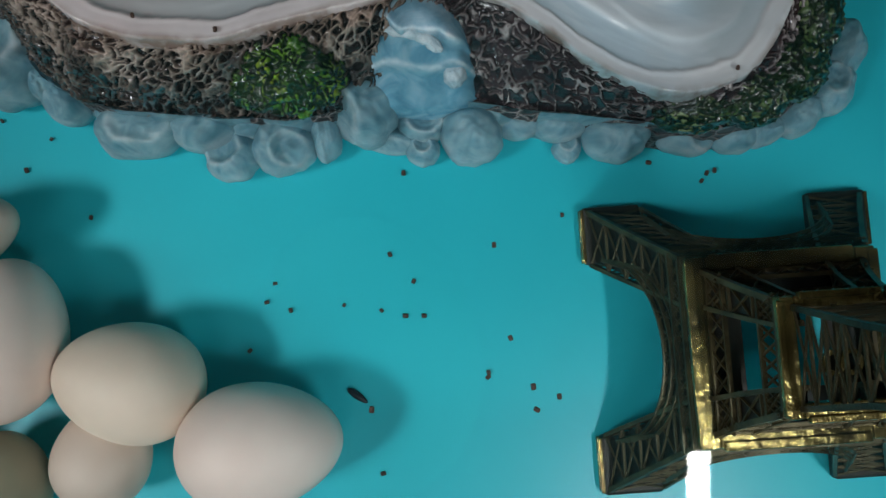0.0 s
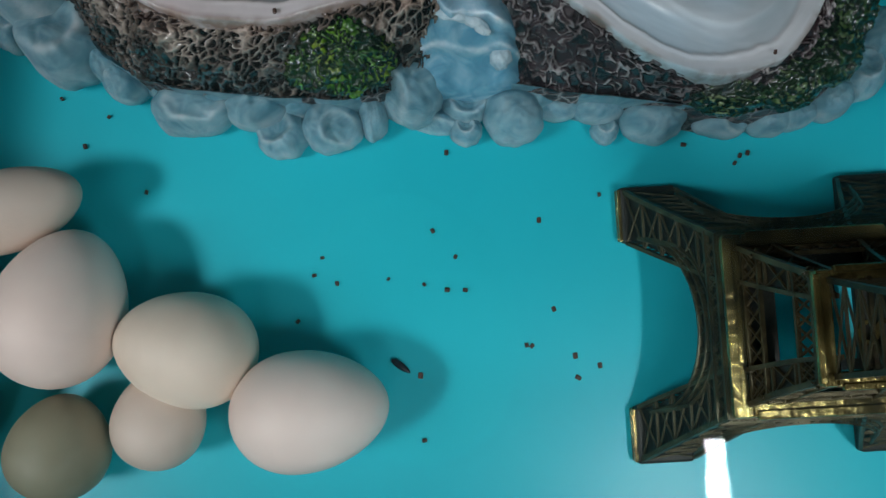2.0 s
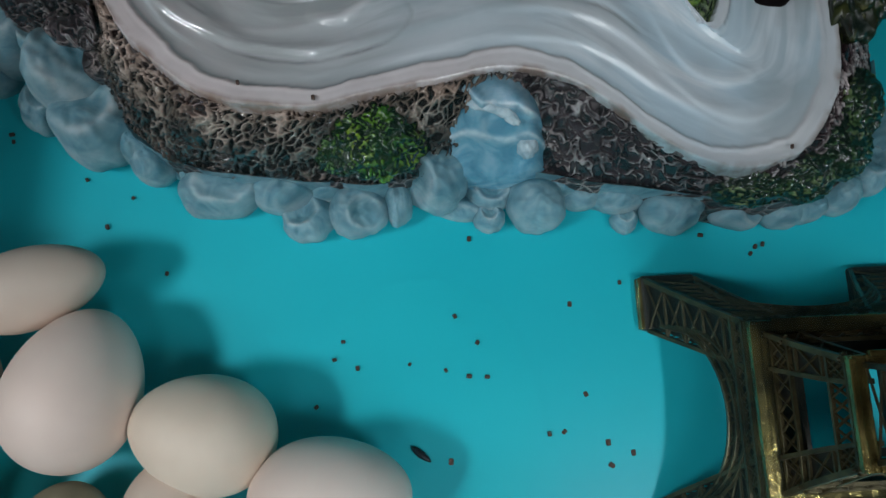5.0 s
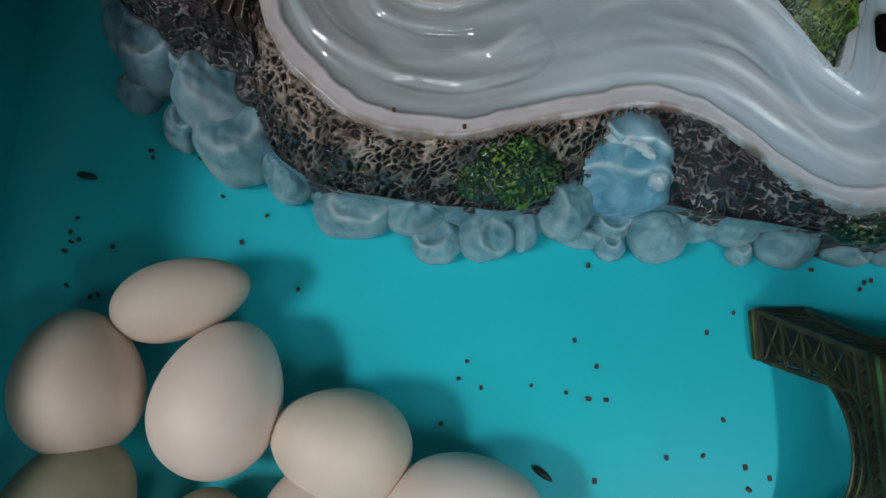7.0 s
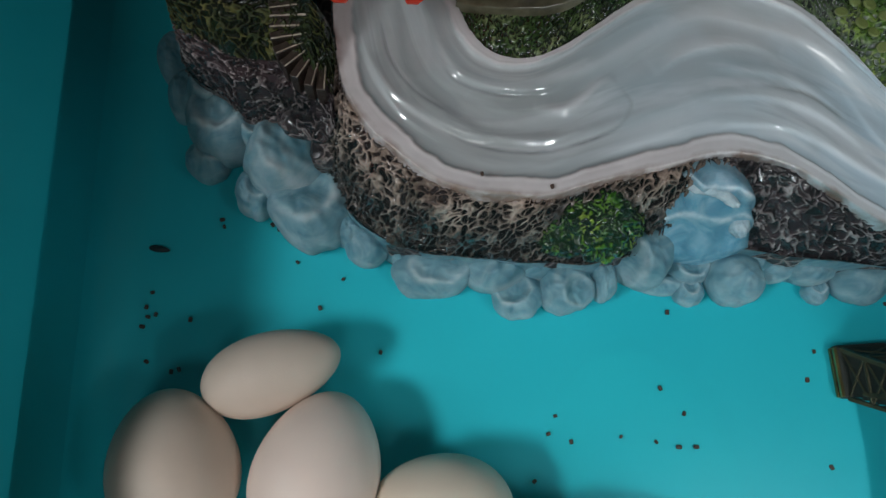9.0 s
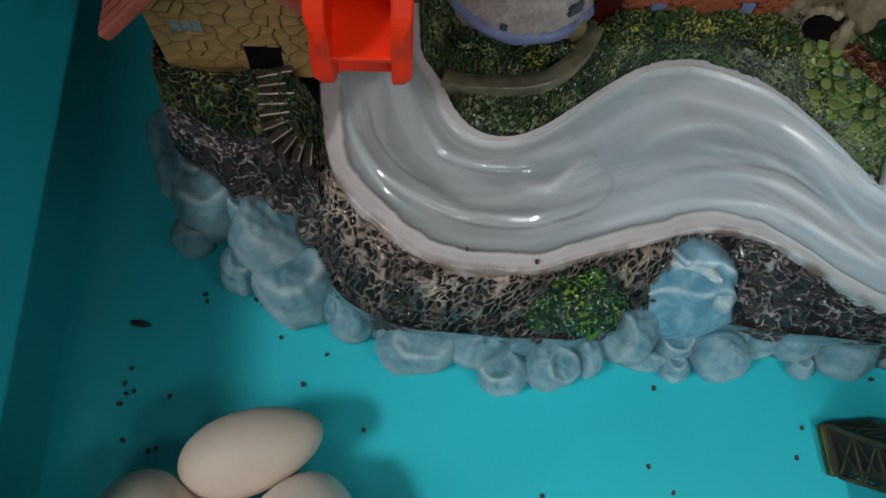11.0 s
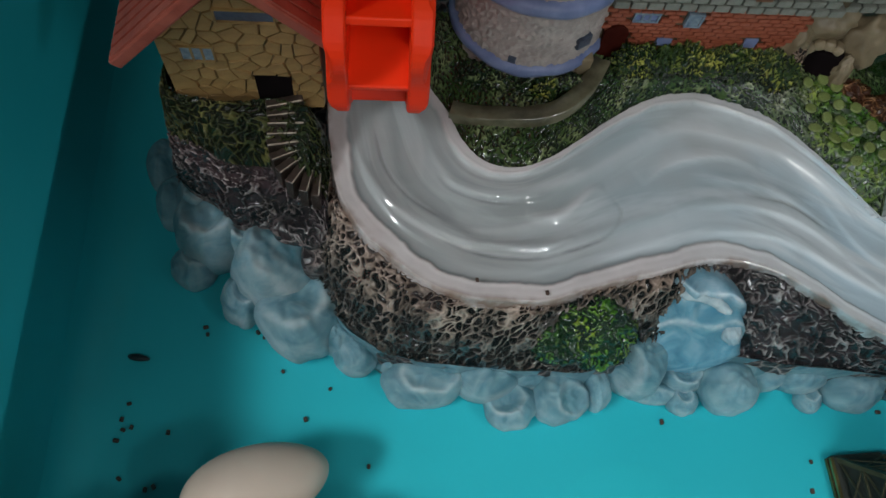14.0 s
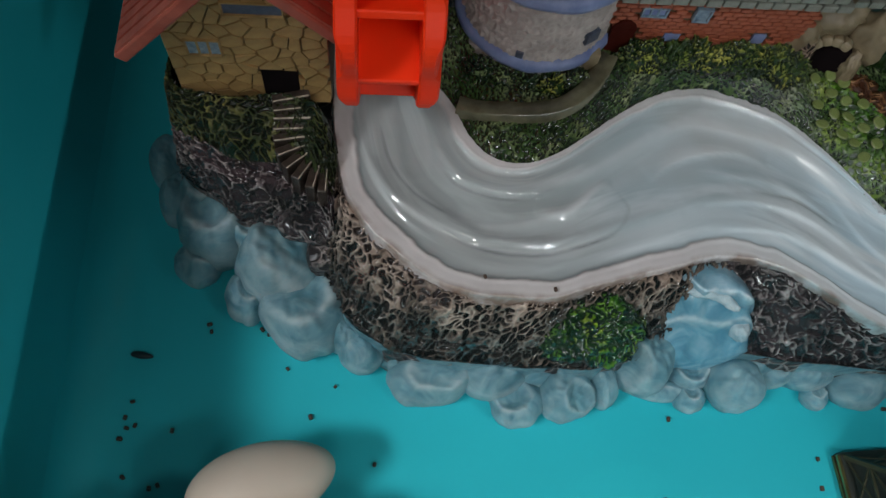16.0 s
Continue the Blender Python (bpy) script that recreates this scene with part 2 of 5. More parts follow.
def river_material():
    """Glazed grey-white water with soft bands and painted sheen that follow the flow (flow: along, across; banks:
    distances from the lips).
    """
    mat, nt, b = material("glazed_river")
    uv = nt.nodes.new("ShaderNodeUVMap")
    uv.uv_map = "flow"
    mp = nt.nodes.new("ShaderNodeMapping")
    mp.inputs["Scale"].default_value = (0.30, 2.0, 1.0)
    link(nt, uv.outputs["UV"], mp.inputs["Vector"])
    streak = noise_tex(nt, mp.outputs["Vector"], 1.5, 2.0, 0.4, 0.4)
    c = ramp(nt, streak, [(0.26, (0.255, 0.285, 0.285)), (0.46, (0.325, 0.355, 0.355)), (0.62, (0.44, 0.46, 0.46)), (0.78, (0.365, 0.405, 0.415))])
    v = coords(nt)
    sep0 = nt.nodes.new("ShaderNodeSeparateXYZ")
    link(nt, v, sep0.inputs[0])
    # bluer and brighter eastward: water tint and missing light put into the colour
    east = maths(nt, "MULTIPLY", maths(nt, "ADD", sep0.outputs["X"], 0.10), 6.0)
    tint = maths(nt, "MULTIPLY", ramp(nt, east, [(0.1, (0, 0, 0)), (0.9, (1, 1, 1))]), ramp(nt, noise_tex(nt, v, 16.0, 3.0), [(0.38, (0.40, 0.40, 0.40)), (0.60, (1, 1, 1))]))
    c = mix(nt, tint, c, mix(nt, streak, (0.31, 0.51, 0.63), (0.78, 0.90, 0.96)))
    # ridges whitened in colour to stand in for their highlights
    at = nt.nodes.new("ShaderNodeAttribute")
    at.attribute_name = "paleness"
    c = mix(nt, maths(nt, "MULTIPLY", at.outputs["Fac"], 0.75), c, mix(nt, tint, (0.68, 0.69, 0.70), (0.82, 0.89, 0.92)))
    # broad milky strokes along the flow, painted in for its sheen
    mp3 = nt.nodes.new("ShaderNodeMapping")
    mp3.inputs["Scale"].default_value = (0.55, 2.4, 1.0)
    mp3.inputs["Location"].default_value = (3.1, 1.7, 0.0)
    link(nt, uv.outputs["UV"], mp3.inputs["Vector"])
    sheen_stroke = ramp(nt, noise_tex(nt, mp3.outputs["Vector"], 2.0, 3.0, 0.5, 0.8), [(0.46, (0, 0, 0)), (0.62, (0.8, 0.8, 0.8))])
    c = mix(nt, maths(nt, "MULTIPLY", sheen_stroke, maths(nt, "ADD", maths(nt, "MULTIPLY", tint, 0.7), 0.25)), c, (0.84, 0.90, 0.93))
    banks = nt.nodes.new("ShaderNodeUVMap")
    banks.uv_map = "banks"
    sep = nt.nodes.new("ShaderNodeSeparateXYZ")
    link(nt, banks.outputs["UV"], sep.inputs[0])
    # thin grooves in the glaze, coloured darker than the rest
    cutin = nt.nodes.new("ShaderNodeAttribute")
    cutin.attribute_name = "groove"
    groove = maths(nt, "MULTIPLY", cutin.outputs["Fac"], ramp(nt, noise_tex(nt, v, 40.0, 2.0), [(0.38, (0.25, 0.25, 0.25)), (0.6, (0.85, 0.85, 0.85))]))
    c = mix(nt, groove, c, (0.15, 0.16, 0.165))
    lip0 = ramp(nt, sep.outputs["X"], [(0.082, (1, 1, 1)), (0.092, (0, 0, 0))])
    lip1 = ramp(nt, sep.outputs["Y"], [(0.044, (0.9, 0.9, 0.9)), (0.054, (0, 0, 0))])
    lip = maths(nt, "MAXIMUM", lip0, lip1)
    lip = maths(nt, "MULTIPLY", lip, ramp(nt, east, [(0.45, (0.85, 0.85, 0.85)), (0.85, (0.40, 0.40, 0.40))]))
    mott = noise_tex(nt, v, 60.0, 4.0)
    c = mix(nt, lip, c, ramp(nt, mott, [(0.3, (0.58, 0.535, 0.53)), (0.7, (0.72, 0.675, 0.67))]))
    # brown dirt where the glaze meets the bank
    dark_marks = maths(nt, "MULTIPLY", ramp(nt, sep.outputs["X"], [(0.005, (0.9, 0.9, 0.9)), (0.035, (0, 0, 0))]), ramp(nt, noise_tex(nt, v, 90.0, 4.0), [(0.38, (0, 0, 0)), (0.6, (1, 1, 1))]))
    c = mix(nt, dark_marks, c, (0.22, 0.14, 0.10))
    stain = ramp(nt, noise_tex(nt, v, 22.0, 5.0), [(0.56, (0, 0, 0)), (0.75, (0.4, 0.4, 0.4))])
    c = mix(nt, stain, c, (0.30, 0.31, 0.30))
    link(nt, c, b.inputs["Base Color"])
    link(nt, ramp(nt, lip, [(0.0, (0.11, 0.11, 0.11)), (1.0, (0.26, 0.26, 0.26))]), b.inputs["Roughness"])
    b.inputs["Coat Weight"].default_value, b.inputs["Coat Roughness"].default_value = 0.9, 0.03
    mp2 = nt.nodes.new("ShaderNodeMapping")
    mp2.inputs["Scale"].default_value = (1.6, 9.0, 1.0)
    link(nt, uv.outputs["UV"], mp2.inputs["Vector"])
    fine = noise_tex(nt, mp2.outputs["Vector"], 1.6, 2.0, 0.4, 0.6)
    bump(nt, b, maths(nt, "ADD", maths(nt, "ADD", streak, maths(nt, "MULTIPLY", fine, 0.8)), maths(nt, "MULTIPLY", mott, 0.2)), 0.35, 0.0006)
    return mat


def foam_material(name, low, mid, high, pale, soft=0.0, clear=0.0):
    """Pale blue resin foam, whiter along the rims by the stored paleness."""
    mat, nt, b = material(name)
    v = coords(nt)
    c = ramp(nt, noise_tex(nt, v, 75.0, 4.0, 0.6, 1.6), [(0.34, low), (0.50, mid), (0.66, high)])
    at = nt.nodes.new("ShaderNodeAttribute")
    at.attribute_name = "paleness"
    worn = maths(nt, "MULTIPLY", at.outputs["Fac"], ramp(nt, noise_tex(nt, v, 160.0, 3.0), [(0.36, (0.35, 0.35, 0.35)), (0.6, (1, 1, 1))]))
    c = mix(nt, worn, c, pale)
    link(nt, c, b.inputs["Base Color"])
    b.inputs["Roughness"].default_value = 0.5
    b.inputs["Subsurface Weight"].default_value, b.inputs["Subsurface Scale"].default_value = soft, 0.004
    b.inputs["Subsurface Radius"].default_value = (0.7, 0.9, 1.0)
    bump(nt, b, noise_tex(nt, v, 220.0, 3.0), 0.3, 0.0004)
    # part clear, which puts the haze of the water into the foam
    if clear:
        thin, both = nt.nodes.new("ShaderNodeBsdfTransparent"), nt.nodes.new("ShaderNodeMixShader")
        both.inputs[0].default_value = clear
        link(nt, b.outputs[0], both.inputs[1])
        link(nt, thin.outputs[0], both.inputs[2])
        link(nt, both.outputs[0], nt.nodes["Material Output"].inputs["Surface"])
    return mat


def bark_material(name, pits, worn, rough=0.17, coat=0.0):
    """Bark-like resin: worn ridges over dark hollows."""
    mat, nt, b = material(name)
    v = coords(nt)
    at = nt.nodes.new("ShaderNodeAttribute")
    at.attribute_name = "paleness"
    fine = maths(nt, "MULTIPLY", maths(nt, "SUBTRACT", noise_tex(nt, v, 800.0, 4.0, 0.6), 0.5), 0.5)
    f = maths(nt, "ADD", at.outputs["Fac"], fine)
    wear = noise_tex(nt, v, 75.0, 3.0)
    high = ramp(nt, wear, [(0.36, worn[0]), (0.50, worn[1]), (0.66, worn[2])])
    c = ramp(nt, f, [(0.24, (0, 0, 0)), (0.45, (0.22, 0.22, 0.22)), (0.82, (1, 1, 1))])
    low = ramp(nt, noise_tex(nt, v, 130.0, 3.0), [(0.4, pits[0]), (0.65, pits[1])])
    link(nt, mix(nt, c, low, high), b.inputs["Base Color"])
    b.inputs["Roughness"].default_value = rough
    b.inputs["Coat Weight"].default_value, b.inputs["Coat Roughness"].default_value = coat, 0.06
    bump(nt, b, f, 0.8, 0.0005)
    return mat


def water_material():
    """Still, slightly cloudy water: clear sheet with a faint body colour and a mirror gloss."""
    mat, nt, b = material("cloudy_water")
    nt.nodes.remove(b)
    out = nt.nodes["Material Output"]
    clear = nt.nodes.new("ShaderNodeBsdfTransparent")
    clear.inputs[0].default_value = (0.985, 1.0, 1.0, 1)
    body = nt.nodes.new("ShaderNodeBsdfDiffuse")
    body.inputs[0].default_value = (0.09, 0.37, 0.40, 1)
    m1 = nt.nodes.new("ShaderNodeMixShader")
    m1.inputs[0].default_value = 0.016
    link(nt, clear.outputs[0], m1.inputs[1])
    link(nt, body.outputs[0], m1.inputs[2])
    gloss = nt.nodes.new("ShaderNodeBsdfGlossy")
    gloss.inputs["Roughness"].default_value = 0.015
    fr = nt.nodes.new("ShaderNodeFresnel")
    fr.inputs["IOR"].default_value = 1.33
    bp = nt.nodes.new("ShaderNodeBump")
    bp.inputs["Strength"].default_value, bp.inputs["Distance"].default_value = 0.07, 0.002
    link(nt, noise_tex(nt, coords(nt), 22.0, 2.0), bp.inputs["Height"])
    link(nt, bp.outputs["Normal"], gloss.inputs["Normal"])
    link(nt, bp.outputs["Normal"], fr.inputs["Normal"])
    m2 = nt.nodes.new("ShaderNodeMixShader")
    link(nt, fr.outputs[0], m2.inputs[0])
    link(nt, m1.outputs[0], m2.inputs[1])
    link(nt, gloss.outputs[0], m2.inputs[2])
    link(nt, m2.outputs[0], out.inputs["Surface"])
    return mat


M_red.node_tree.nodes["Principled BSDF"].inputs["Specular IOR Level"].default_value = 0.2
for m in (M_hole, M_dark_red):
    m.node_tree.nodes["Principled BSDF"].inputs["Specular IOR Level"].default_value = 0.05
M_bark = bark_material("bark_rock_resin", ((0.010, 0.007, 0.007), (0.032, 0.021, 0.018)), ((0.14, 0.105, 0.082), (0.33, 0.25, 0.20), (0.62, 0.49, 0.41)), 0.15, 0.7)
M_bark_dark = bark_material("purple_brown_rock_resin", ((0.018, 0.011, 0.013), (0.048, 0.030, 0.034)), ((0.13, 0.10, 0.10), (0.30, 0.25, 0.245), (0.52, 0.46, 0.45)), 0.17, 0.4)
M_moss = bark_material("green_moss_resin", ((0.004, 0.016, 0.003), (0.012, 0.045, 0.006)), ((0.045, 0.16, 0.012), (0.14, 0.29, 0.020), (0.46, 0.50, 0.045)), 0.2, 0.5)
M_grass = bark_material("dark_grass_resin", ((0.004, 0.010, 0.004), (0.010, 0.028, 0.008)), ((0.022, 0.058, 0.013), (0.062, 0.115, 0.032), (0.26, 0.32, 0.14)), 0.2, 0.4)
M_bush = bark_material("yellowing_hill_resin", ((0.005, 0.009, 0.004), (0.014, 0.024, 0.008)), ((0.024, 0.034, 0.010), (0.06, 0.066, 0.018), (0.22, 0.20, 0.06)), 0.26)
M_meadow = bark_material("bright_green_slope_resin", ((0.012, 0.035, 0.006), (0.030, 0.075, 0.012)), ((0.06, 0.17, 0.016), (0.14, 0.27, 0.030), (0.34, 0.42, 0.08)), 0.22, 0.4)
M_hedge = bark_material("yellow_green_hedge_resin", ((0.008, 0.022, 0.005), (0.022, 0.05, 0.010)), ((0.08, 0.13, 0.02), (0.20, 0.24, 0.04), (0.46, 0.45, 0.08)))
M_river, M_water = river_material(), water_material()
M_foam = foam_material("pale_blue_foam_resin", (0.125, 0.29, 0.36), (0.22, 0.405, 0.48), (0.335, 0.51, 0.57), (0.68, 0.76, 0.78), 0.6, 0.20)
M_wave = foam_material("blue_wave_resin", (0.105, 0.29, 0.41), (0.185, 0.405, 0.53), (0.31, 0.51, 0.61), (0.72, 0.80, 0.84), 0.4)

# ---- room ----
def slab(name, lo, hi, mat, label="", category=""):
    bm = bmesh.new()
    c = [(a + b) / 2 for a, b in zip(lo, hi)]
    box_bm(bm, *[b - a for a, b in zip(lo, hi)], Matrix.Translation(c))
    return tagged(part(name, bm, mat, None), label, category, kind="structure")


slab("floor", (-1.6, -1.8, -0.06), (1.6, 1.6, -0.006), M_floor, "plain grey tiled room floor", "floor")
slab("ceiling", (-1.6, -1.8, 2.3), (1.6, 1.6, 2.4), M_wall, "plain grey plastered ceiling", "ceiling")
slab("wall_north", (-1.6, 1.5, -0.006), (1.6, 1.6, 2.3), M_wall, "plain grey plastered room wall", "wall")
slab("wall_east", (1.5, -1.7, -0.006), (1.6, 1.5, 2.3), M_wall, "plain grey plastered room wall", "wall")
slab("wall_south", (-1.6, -1.8, -0.006), (1.6, -1.7, 2.3), M_wall, "plain grey plastered room wall", "wall")
slab("wall_west", (-1.6, -1.7, -0.006), (-1.5, 1.5, 2.3), M_wall, "plain grey plastered room wall", "wall")

def cord(place, parent):
    """A thin cord from a lamp up to the ceiling."""
    bm = bmesh.new()
    x, y, z = place
    bmesh.ops.create_cone(bm, cap_ends=True, segments=10, radius1=0.0012, radius2=0.0012, depth=2.3 - z, matrix=Matrix.Translation((x, y, (2.3 + z) / 2)))
    part("cord", bm, M_white, parent)


bar_lamp = empty("led_bar_lamp")
bm = bmesh.new()
box_bm(bm, 0.026, 0.21, 0.012, BAR @ Matrix.Translation((0, 0, 0.010)), 0.003)
part("housing", bm, M_white, bar_lamp)
for y in (-0.08, 0.08):
    cord(BAR @ Vector((0, y, 0.014)), bar_lamp)
tagged(bar_lamp, "slim white LED bar lamp hung on two cords, switched on", "lamp", "lamps over the tub")
for m, sx, sy, watts, beam in TUBES:
    unseen_tube_lamp = empty("unseen_tube_lamp")
    bm = bmesh.new()
    box_bm(bm, sx + 0.03, sy + 0.015, 0.014, m @ Matrix.Translation((0, 0, 0.012)), 0.004)
    part("housing", bm, M_white, unseen_tube_lamp)
    for x in (-0.4, 0.4):
        cord(m @ Vector((sx * x, 0, 0.015)), unseen_tube_lamp)
    tagged(unseen_tube_lamp, "unseen long white tube lamp hung on two cords, switched on", "lamp", "lamps over the tub")

# housing for the added fill, unseen above the tub
added_fill_lamp = empty("added_fill_lamp", (-0.15, -1.10, 2.28))
tagged(added_fill_lamp, "added unseen fill lamp, flat, square and white, on the ceiling", "ceiling lamp")
bm = bmesh.new()
for dx, dy, sx, sy in ((0, 0.265, 0.56, 0.03), (0, -0.265, 0.56, 0.03), (0.265, 0, 0.03, 0.50), (-0.265, 0, 0.03, 0.50)):
    box_bm(bm, sx, sy, 0.034, Matrix.Translation((dx, dy, 0.003)), 0.002)
box_bm(bm, 0.50, 0.50, 0.006, Matrix.Translation((0, 0, 0.012)))
part("lamp_frame", bm, M_white, added_fill_lamp)

# ---- tub and water ----
X0, X1, Y0, Y1, RIM, WATER = -0.245, 0.262, -0.125, 0.285, 0.112, 0.0490


def tub_ring(inset, z, corner, n=10):
    flare = 0.10 * z
    x0, x1, y0, y1 = X0 - flare - inset, X1 + flare + inset, Y0 - flare - inset, Y1 + flare + inset
    out = []
    for cx, cy, a0 in ((x1 - corner, y1 - corner, 0), (x0 + corner, y1 - corner, 90), (x0 + corner, y0 + corner, 180), (x1 - corner, y0 + corner, 270)):
        for k in range(n):
            a = radians(a0 + 90 * k / (n - 1))
            out.append((cx + corner * math.cos(a), cy + corner * math.sin(a), z))
    return out


def build_tub():
    rings = []
    for k in range(7):
        a = radians(90 * k / 6)
        rings.append(tub_ring(-0.018 * (1 - math.sin(a)), 0.018 * (1 - math.cos(a)), 0.035))
    for z in (0.05, 0.07, 0.09, RIM):
        rings.append(tub_ring(0, z, 0.04))
    rings += [tub_ring(0.004, RIM + 0.004, 0.043), tub_ring(0.022, RIM + 0.004, 0.055), tub_ring(0.024, RIM - 0.008, 0.056), tub_ring(0.019, RIM - 0.008, 0.052)]
    for z in (0.10, 0.05, -0.003):
        rings.append(tub_ring(0.004, z, 0.043))
    n = len(rings[0])
    tub = empty("plastic_tub")

    def band(name, lo, hi, cap=None, label=""):
        some = rings[lo:hi + 1]
        verts = [v for r in some for v in r]
        faces = [(i * n + j, (i + 1) * n + j, (i + 1) * n + (j + 1) % n, i * n + (j + 1) % n) for i in range(len(some) - 1) for j in range(n)]
        if cap == "first":
            faces.append(tuple(range(n)))
        if cap == "last":
            faces.append(tuple(reversed(range((len(some) - 1) * n, len(some) * n))))
        return mesh_part(name, verts, faces, M_tub, tub, label)

    band("tub_base", 0, 6, "first")
    band("inner_wall", 6, 10)
    band("rim", 10, 14)
    band("outer_wall", 14, 17, "last")
    return tub


tagged(build_tub(), "turquoise plastic tub half filled with water", "tub")

# ---- resin ornament ----
ornament = empty("river_village_ornament")
tagged(ornament, "painted resin river village with stone hut, round tower, brick house", "ornament")

LOW = spline([(-0.153, 0.200), (-0.152, 0.165), (-0.150, 0.138), (-0.146, 0.120), (-0.137, 0.105), (-0.127, 0.096), (-0.115, 0.087), (-0.101, 0.082), (-0.087, 0.081),
              (-0.072, 0.081), (-0.056, 0.086), (-0.038, 0.091), (-0.023, 0.095), (-0.010, 0.099), (0.005, 0.099), (0.020, 0.095), (0.034, 0.0865), (0.049, 0.076),
              (0.063, 0.0695), (0.079, 0.0665), (0.095, 0.071), (0.104, 0.077), (0.111, 0.087), (0.117, 0.102), (0.118, 0.125), (0.114, 0.150), (0.112, 0.175)], 320)
UPP = spline([(-0.112, 0.200), (-0.112, 0.172), (-0.105, 0.159), (-0.099, 0.146), (-0.093, 0.139), (-0.084, 0.1355), (-0.073, 0.137), (-0.062, 0.143), (-0.050, 0.152), (-0.038, 0.161),
              (-0.025, 0.169), (-0.013, 0.173), (-0.002, 0.1745), (0.011, 0.171), (0.027, 0.165), (0.039, 0.155), (0.050, 0.143), (0.058, 0.132),
              (0.0645, 0.1225), (0.067, 0.1205), (0.0695, 0.1245), (0.073, 0.137), (0.077, 0.150), (0.079, 0.165), (0.080, 0.175)], 320)
ROCK = spline([(-0.172, 0.126), (-0.163, 0.112), (-0.155, 0.101), (-0.150, 0.090), (-0.137, 0.079), (-0.126, 0.071), (-0.109, 0.068), (-0.088, 0.066), (-0.071, 0.065), (-0.049, 0.065),
               (-0.036, 0.068), (-0.012, 0.072), (0.012, 0.071), (0.026, 0.068), (0.044, 0.067), (0.060, 0.065), (0.077, 0.063), (0.094, 0.061), (0.112, 0.065),
               (0.124, 0.070), (0.132, 0.080), (0.137, 0.092), (0.140, 0.112), (0.139, 0.135)], 360)


def river_z(x):
    return 0.0478 - 0.055 * x


# ridges and grooves in the glaze: line, height, width of the south and of the north side, painted highlight
RIDGES = [
    ([(-0.137, 0.1347), (-0.1294, 0.122), (-0.1231, 0.1159), (-0.1148, 0.1109), (-0.1035, 0.1059), (-0.088, 0.103)], 0.0018, 0.0012, 0.0050, 0.3),
    ([(-0.142, 0.150), (-0.1347, 0.1277), (-0.1241, 0.1118), (-0.1117, 0.103)], 0.0012, 0.0010, 0.0030, 0.2),
    ([(-0.111, 0.142), (-0.1050, 0.1300), (-0.0985, 0.1255), (-0.0883, 0.123), (-0.0711, 0.1241), (-0.0562, 0.1335)], 0.0016, 0.0010, 0.0040, 0.1),
    ([(-0.0766, 0.1165), (-0.0631, 0.1166), (-0.0501, 0.1275), (-0.0440, 0.1285)], 0.0015, 0.0015, 0.0030, 0.9),
    ([(-0.029, 0.1325), (-0.0195, 0.1395), (-0.0073, 0.1441), (0.0081, 0.1459), (0.0203, 0.1419)], 0.0014, 0.0010, 0.0060, 0.9),
    ([(-0.008, 0.1232), (0.0104, 0.1246), (0.0259, 0.1213), (0.0384, 0.1151), (0.0501, 0.1058)], 0.0014, 0.0011, 0.0055, 0.7),
    ([(-0.0275, 0.1494), (-0.0101, 0.1578), (0.0107, 0.1545), (0.031, 0.1486), (0.0454, 0.1375), (0.0581, 0.1203)], 0.0012, 0.0021, 0.0065, 1.0),
    ([(-0.0214, 0.1069), (-0.0029, 0.1119), (0.0174, 0.1123), (0.0362, 0.1044), (0.056, 0.0921), (0.076, 0.082)], 0.0011, 0.0011, 0.0055, 0.5),
    ([(-0.094, 0.1045), (-0.0766, 0.1027), (-0.0692, 0.1039), (-0.0582, 0.1085)], 0.0012, 0.0008, 0.0040, 0.3),
    ([(-0.0038, 0.1361), (0.0166, 0.1342), (0.0318, 0.1283), (0.046, 0.118)], 0.0009, 0.0012, 0.0040, 0.6),
    ([(0.050, 0.104), (0.066, 0.090), (0.082, 0.0865), (0.096, 0.094), (0.101, 0.108)], 0.0009, 0.0012, 0.0045, 0.5),
    ([(0.046, 0.128), (0.060, 0.106), (0.075, 0.100), (0.087, 0.106), (0.090, 0.122)], 0.0009, 0.0012, 0.0045, 0.5),
    ([(-0.1200, 0.1140), (-0.1117, 0.1087), (-0.0974, 0.1012), (-0.0768, 0.0991), (-0.0586, 0.1034), (-0.0451, 0.1099), (-0.0389, 0.1194), (-0.0423, 0.1270)], -0.0006, 0.0006, 0.0007, 0.0),
    ([(-0.109, 0.1310), (-0.1031, 0.1255), (-0.0883, 0.1212), (-0.0711, 0.1223)], -0.0005, 0.0006, 0.0006, 0.0),
    ([(-0.1330, 0.150), (-0.1290, 0.134), (-0.1195, 0.1215), (-0.1070, 0.1130)], -0.0004, 0.0005, 0.0006, 0.0),
    ([(0.012, 0.130), (0.030, 0.1265), (0.044, 0.117)], -0.0005, 0.0006, 0.0007, 0.0),
]


def ridges(p):
    """Height, painted highlight and groove darkness of the ridges and grooves at many places: a steep outer and a long
    inner side.
    """
    h, paint, dark_marks = np.zeros(len(p)), np.zeros(len(p)), np.zeros(len(p))
    for line, height, south, north, pale in RIDGES:
        q = spline(line, 120)
        t = np.gradient(q, axis=0)
        gap = p[:, None, :] - q[None, :, :]
        k = (gap ** 2).sum(2).argmin(1)
        near = gap[np.arange(len(p)), k]
        d = np.hypot(near[:, 0], near[:, 1])
        side = t[k, 0] * near[:, 1] - t[k, 1] * near[:, 0]
        taper = np.clip(np.sin(np.pi * (k + 0.5) / 120), 0, 1) ** 0.6
        f = taper * np.exp(-(d / np.where(side < 0, south, north)) ** 2)
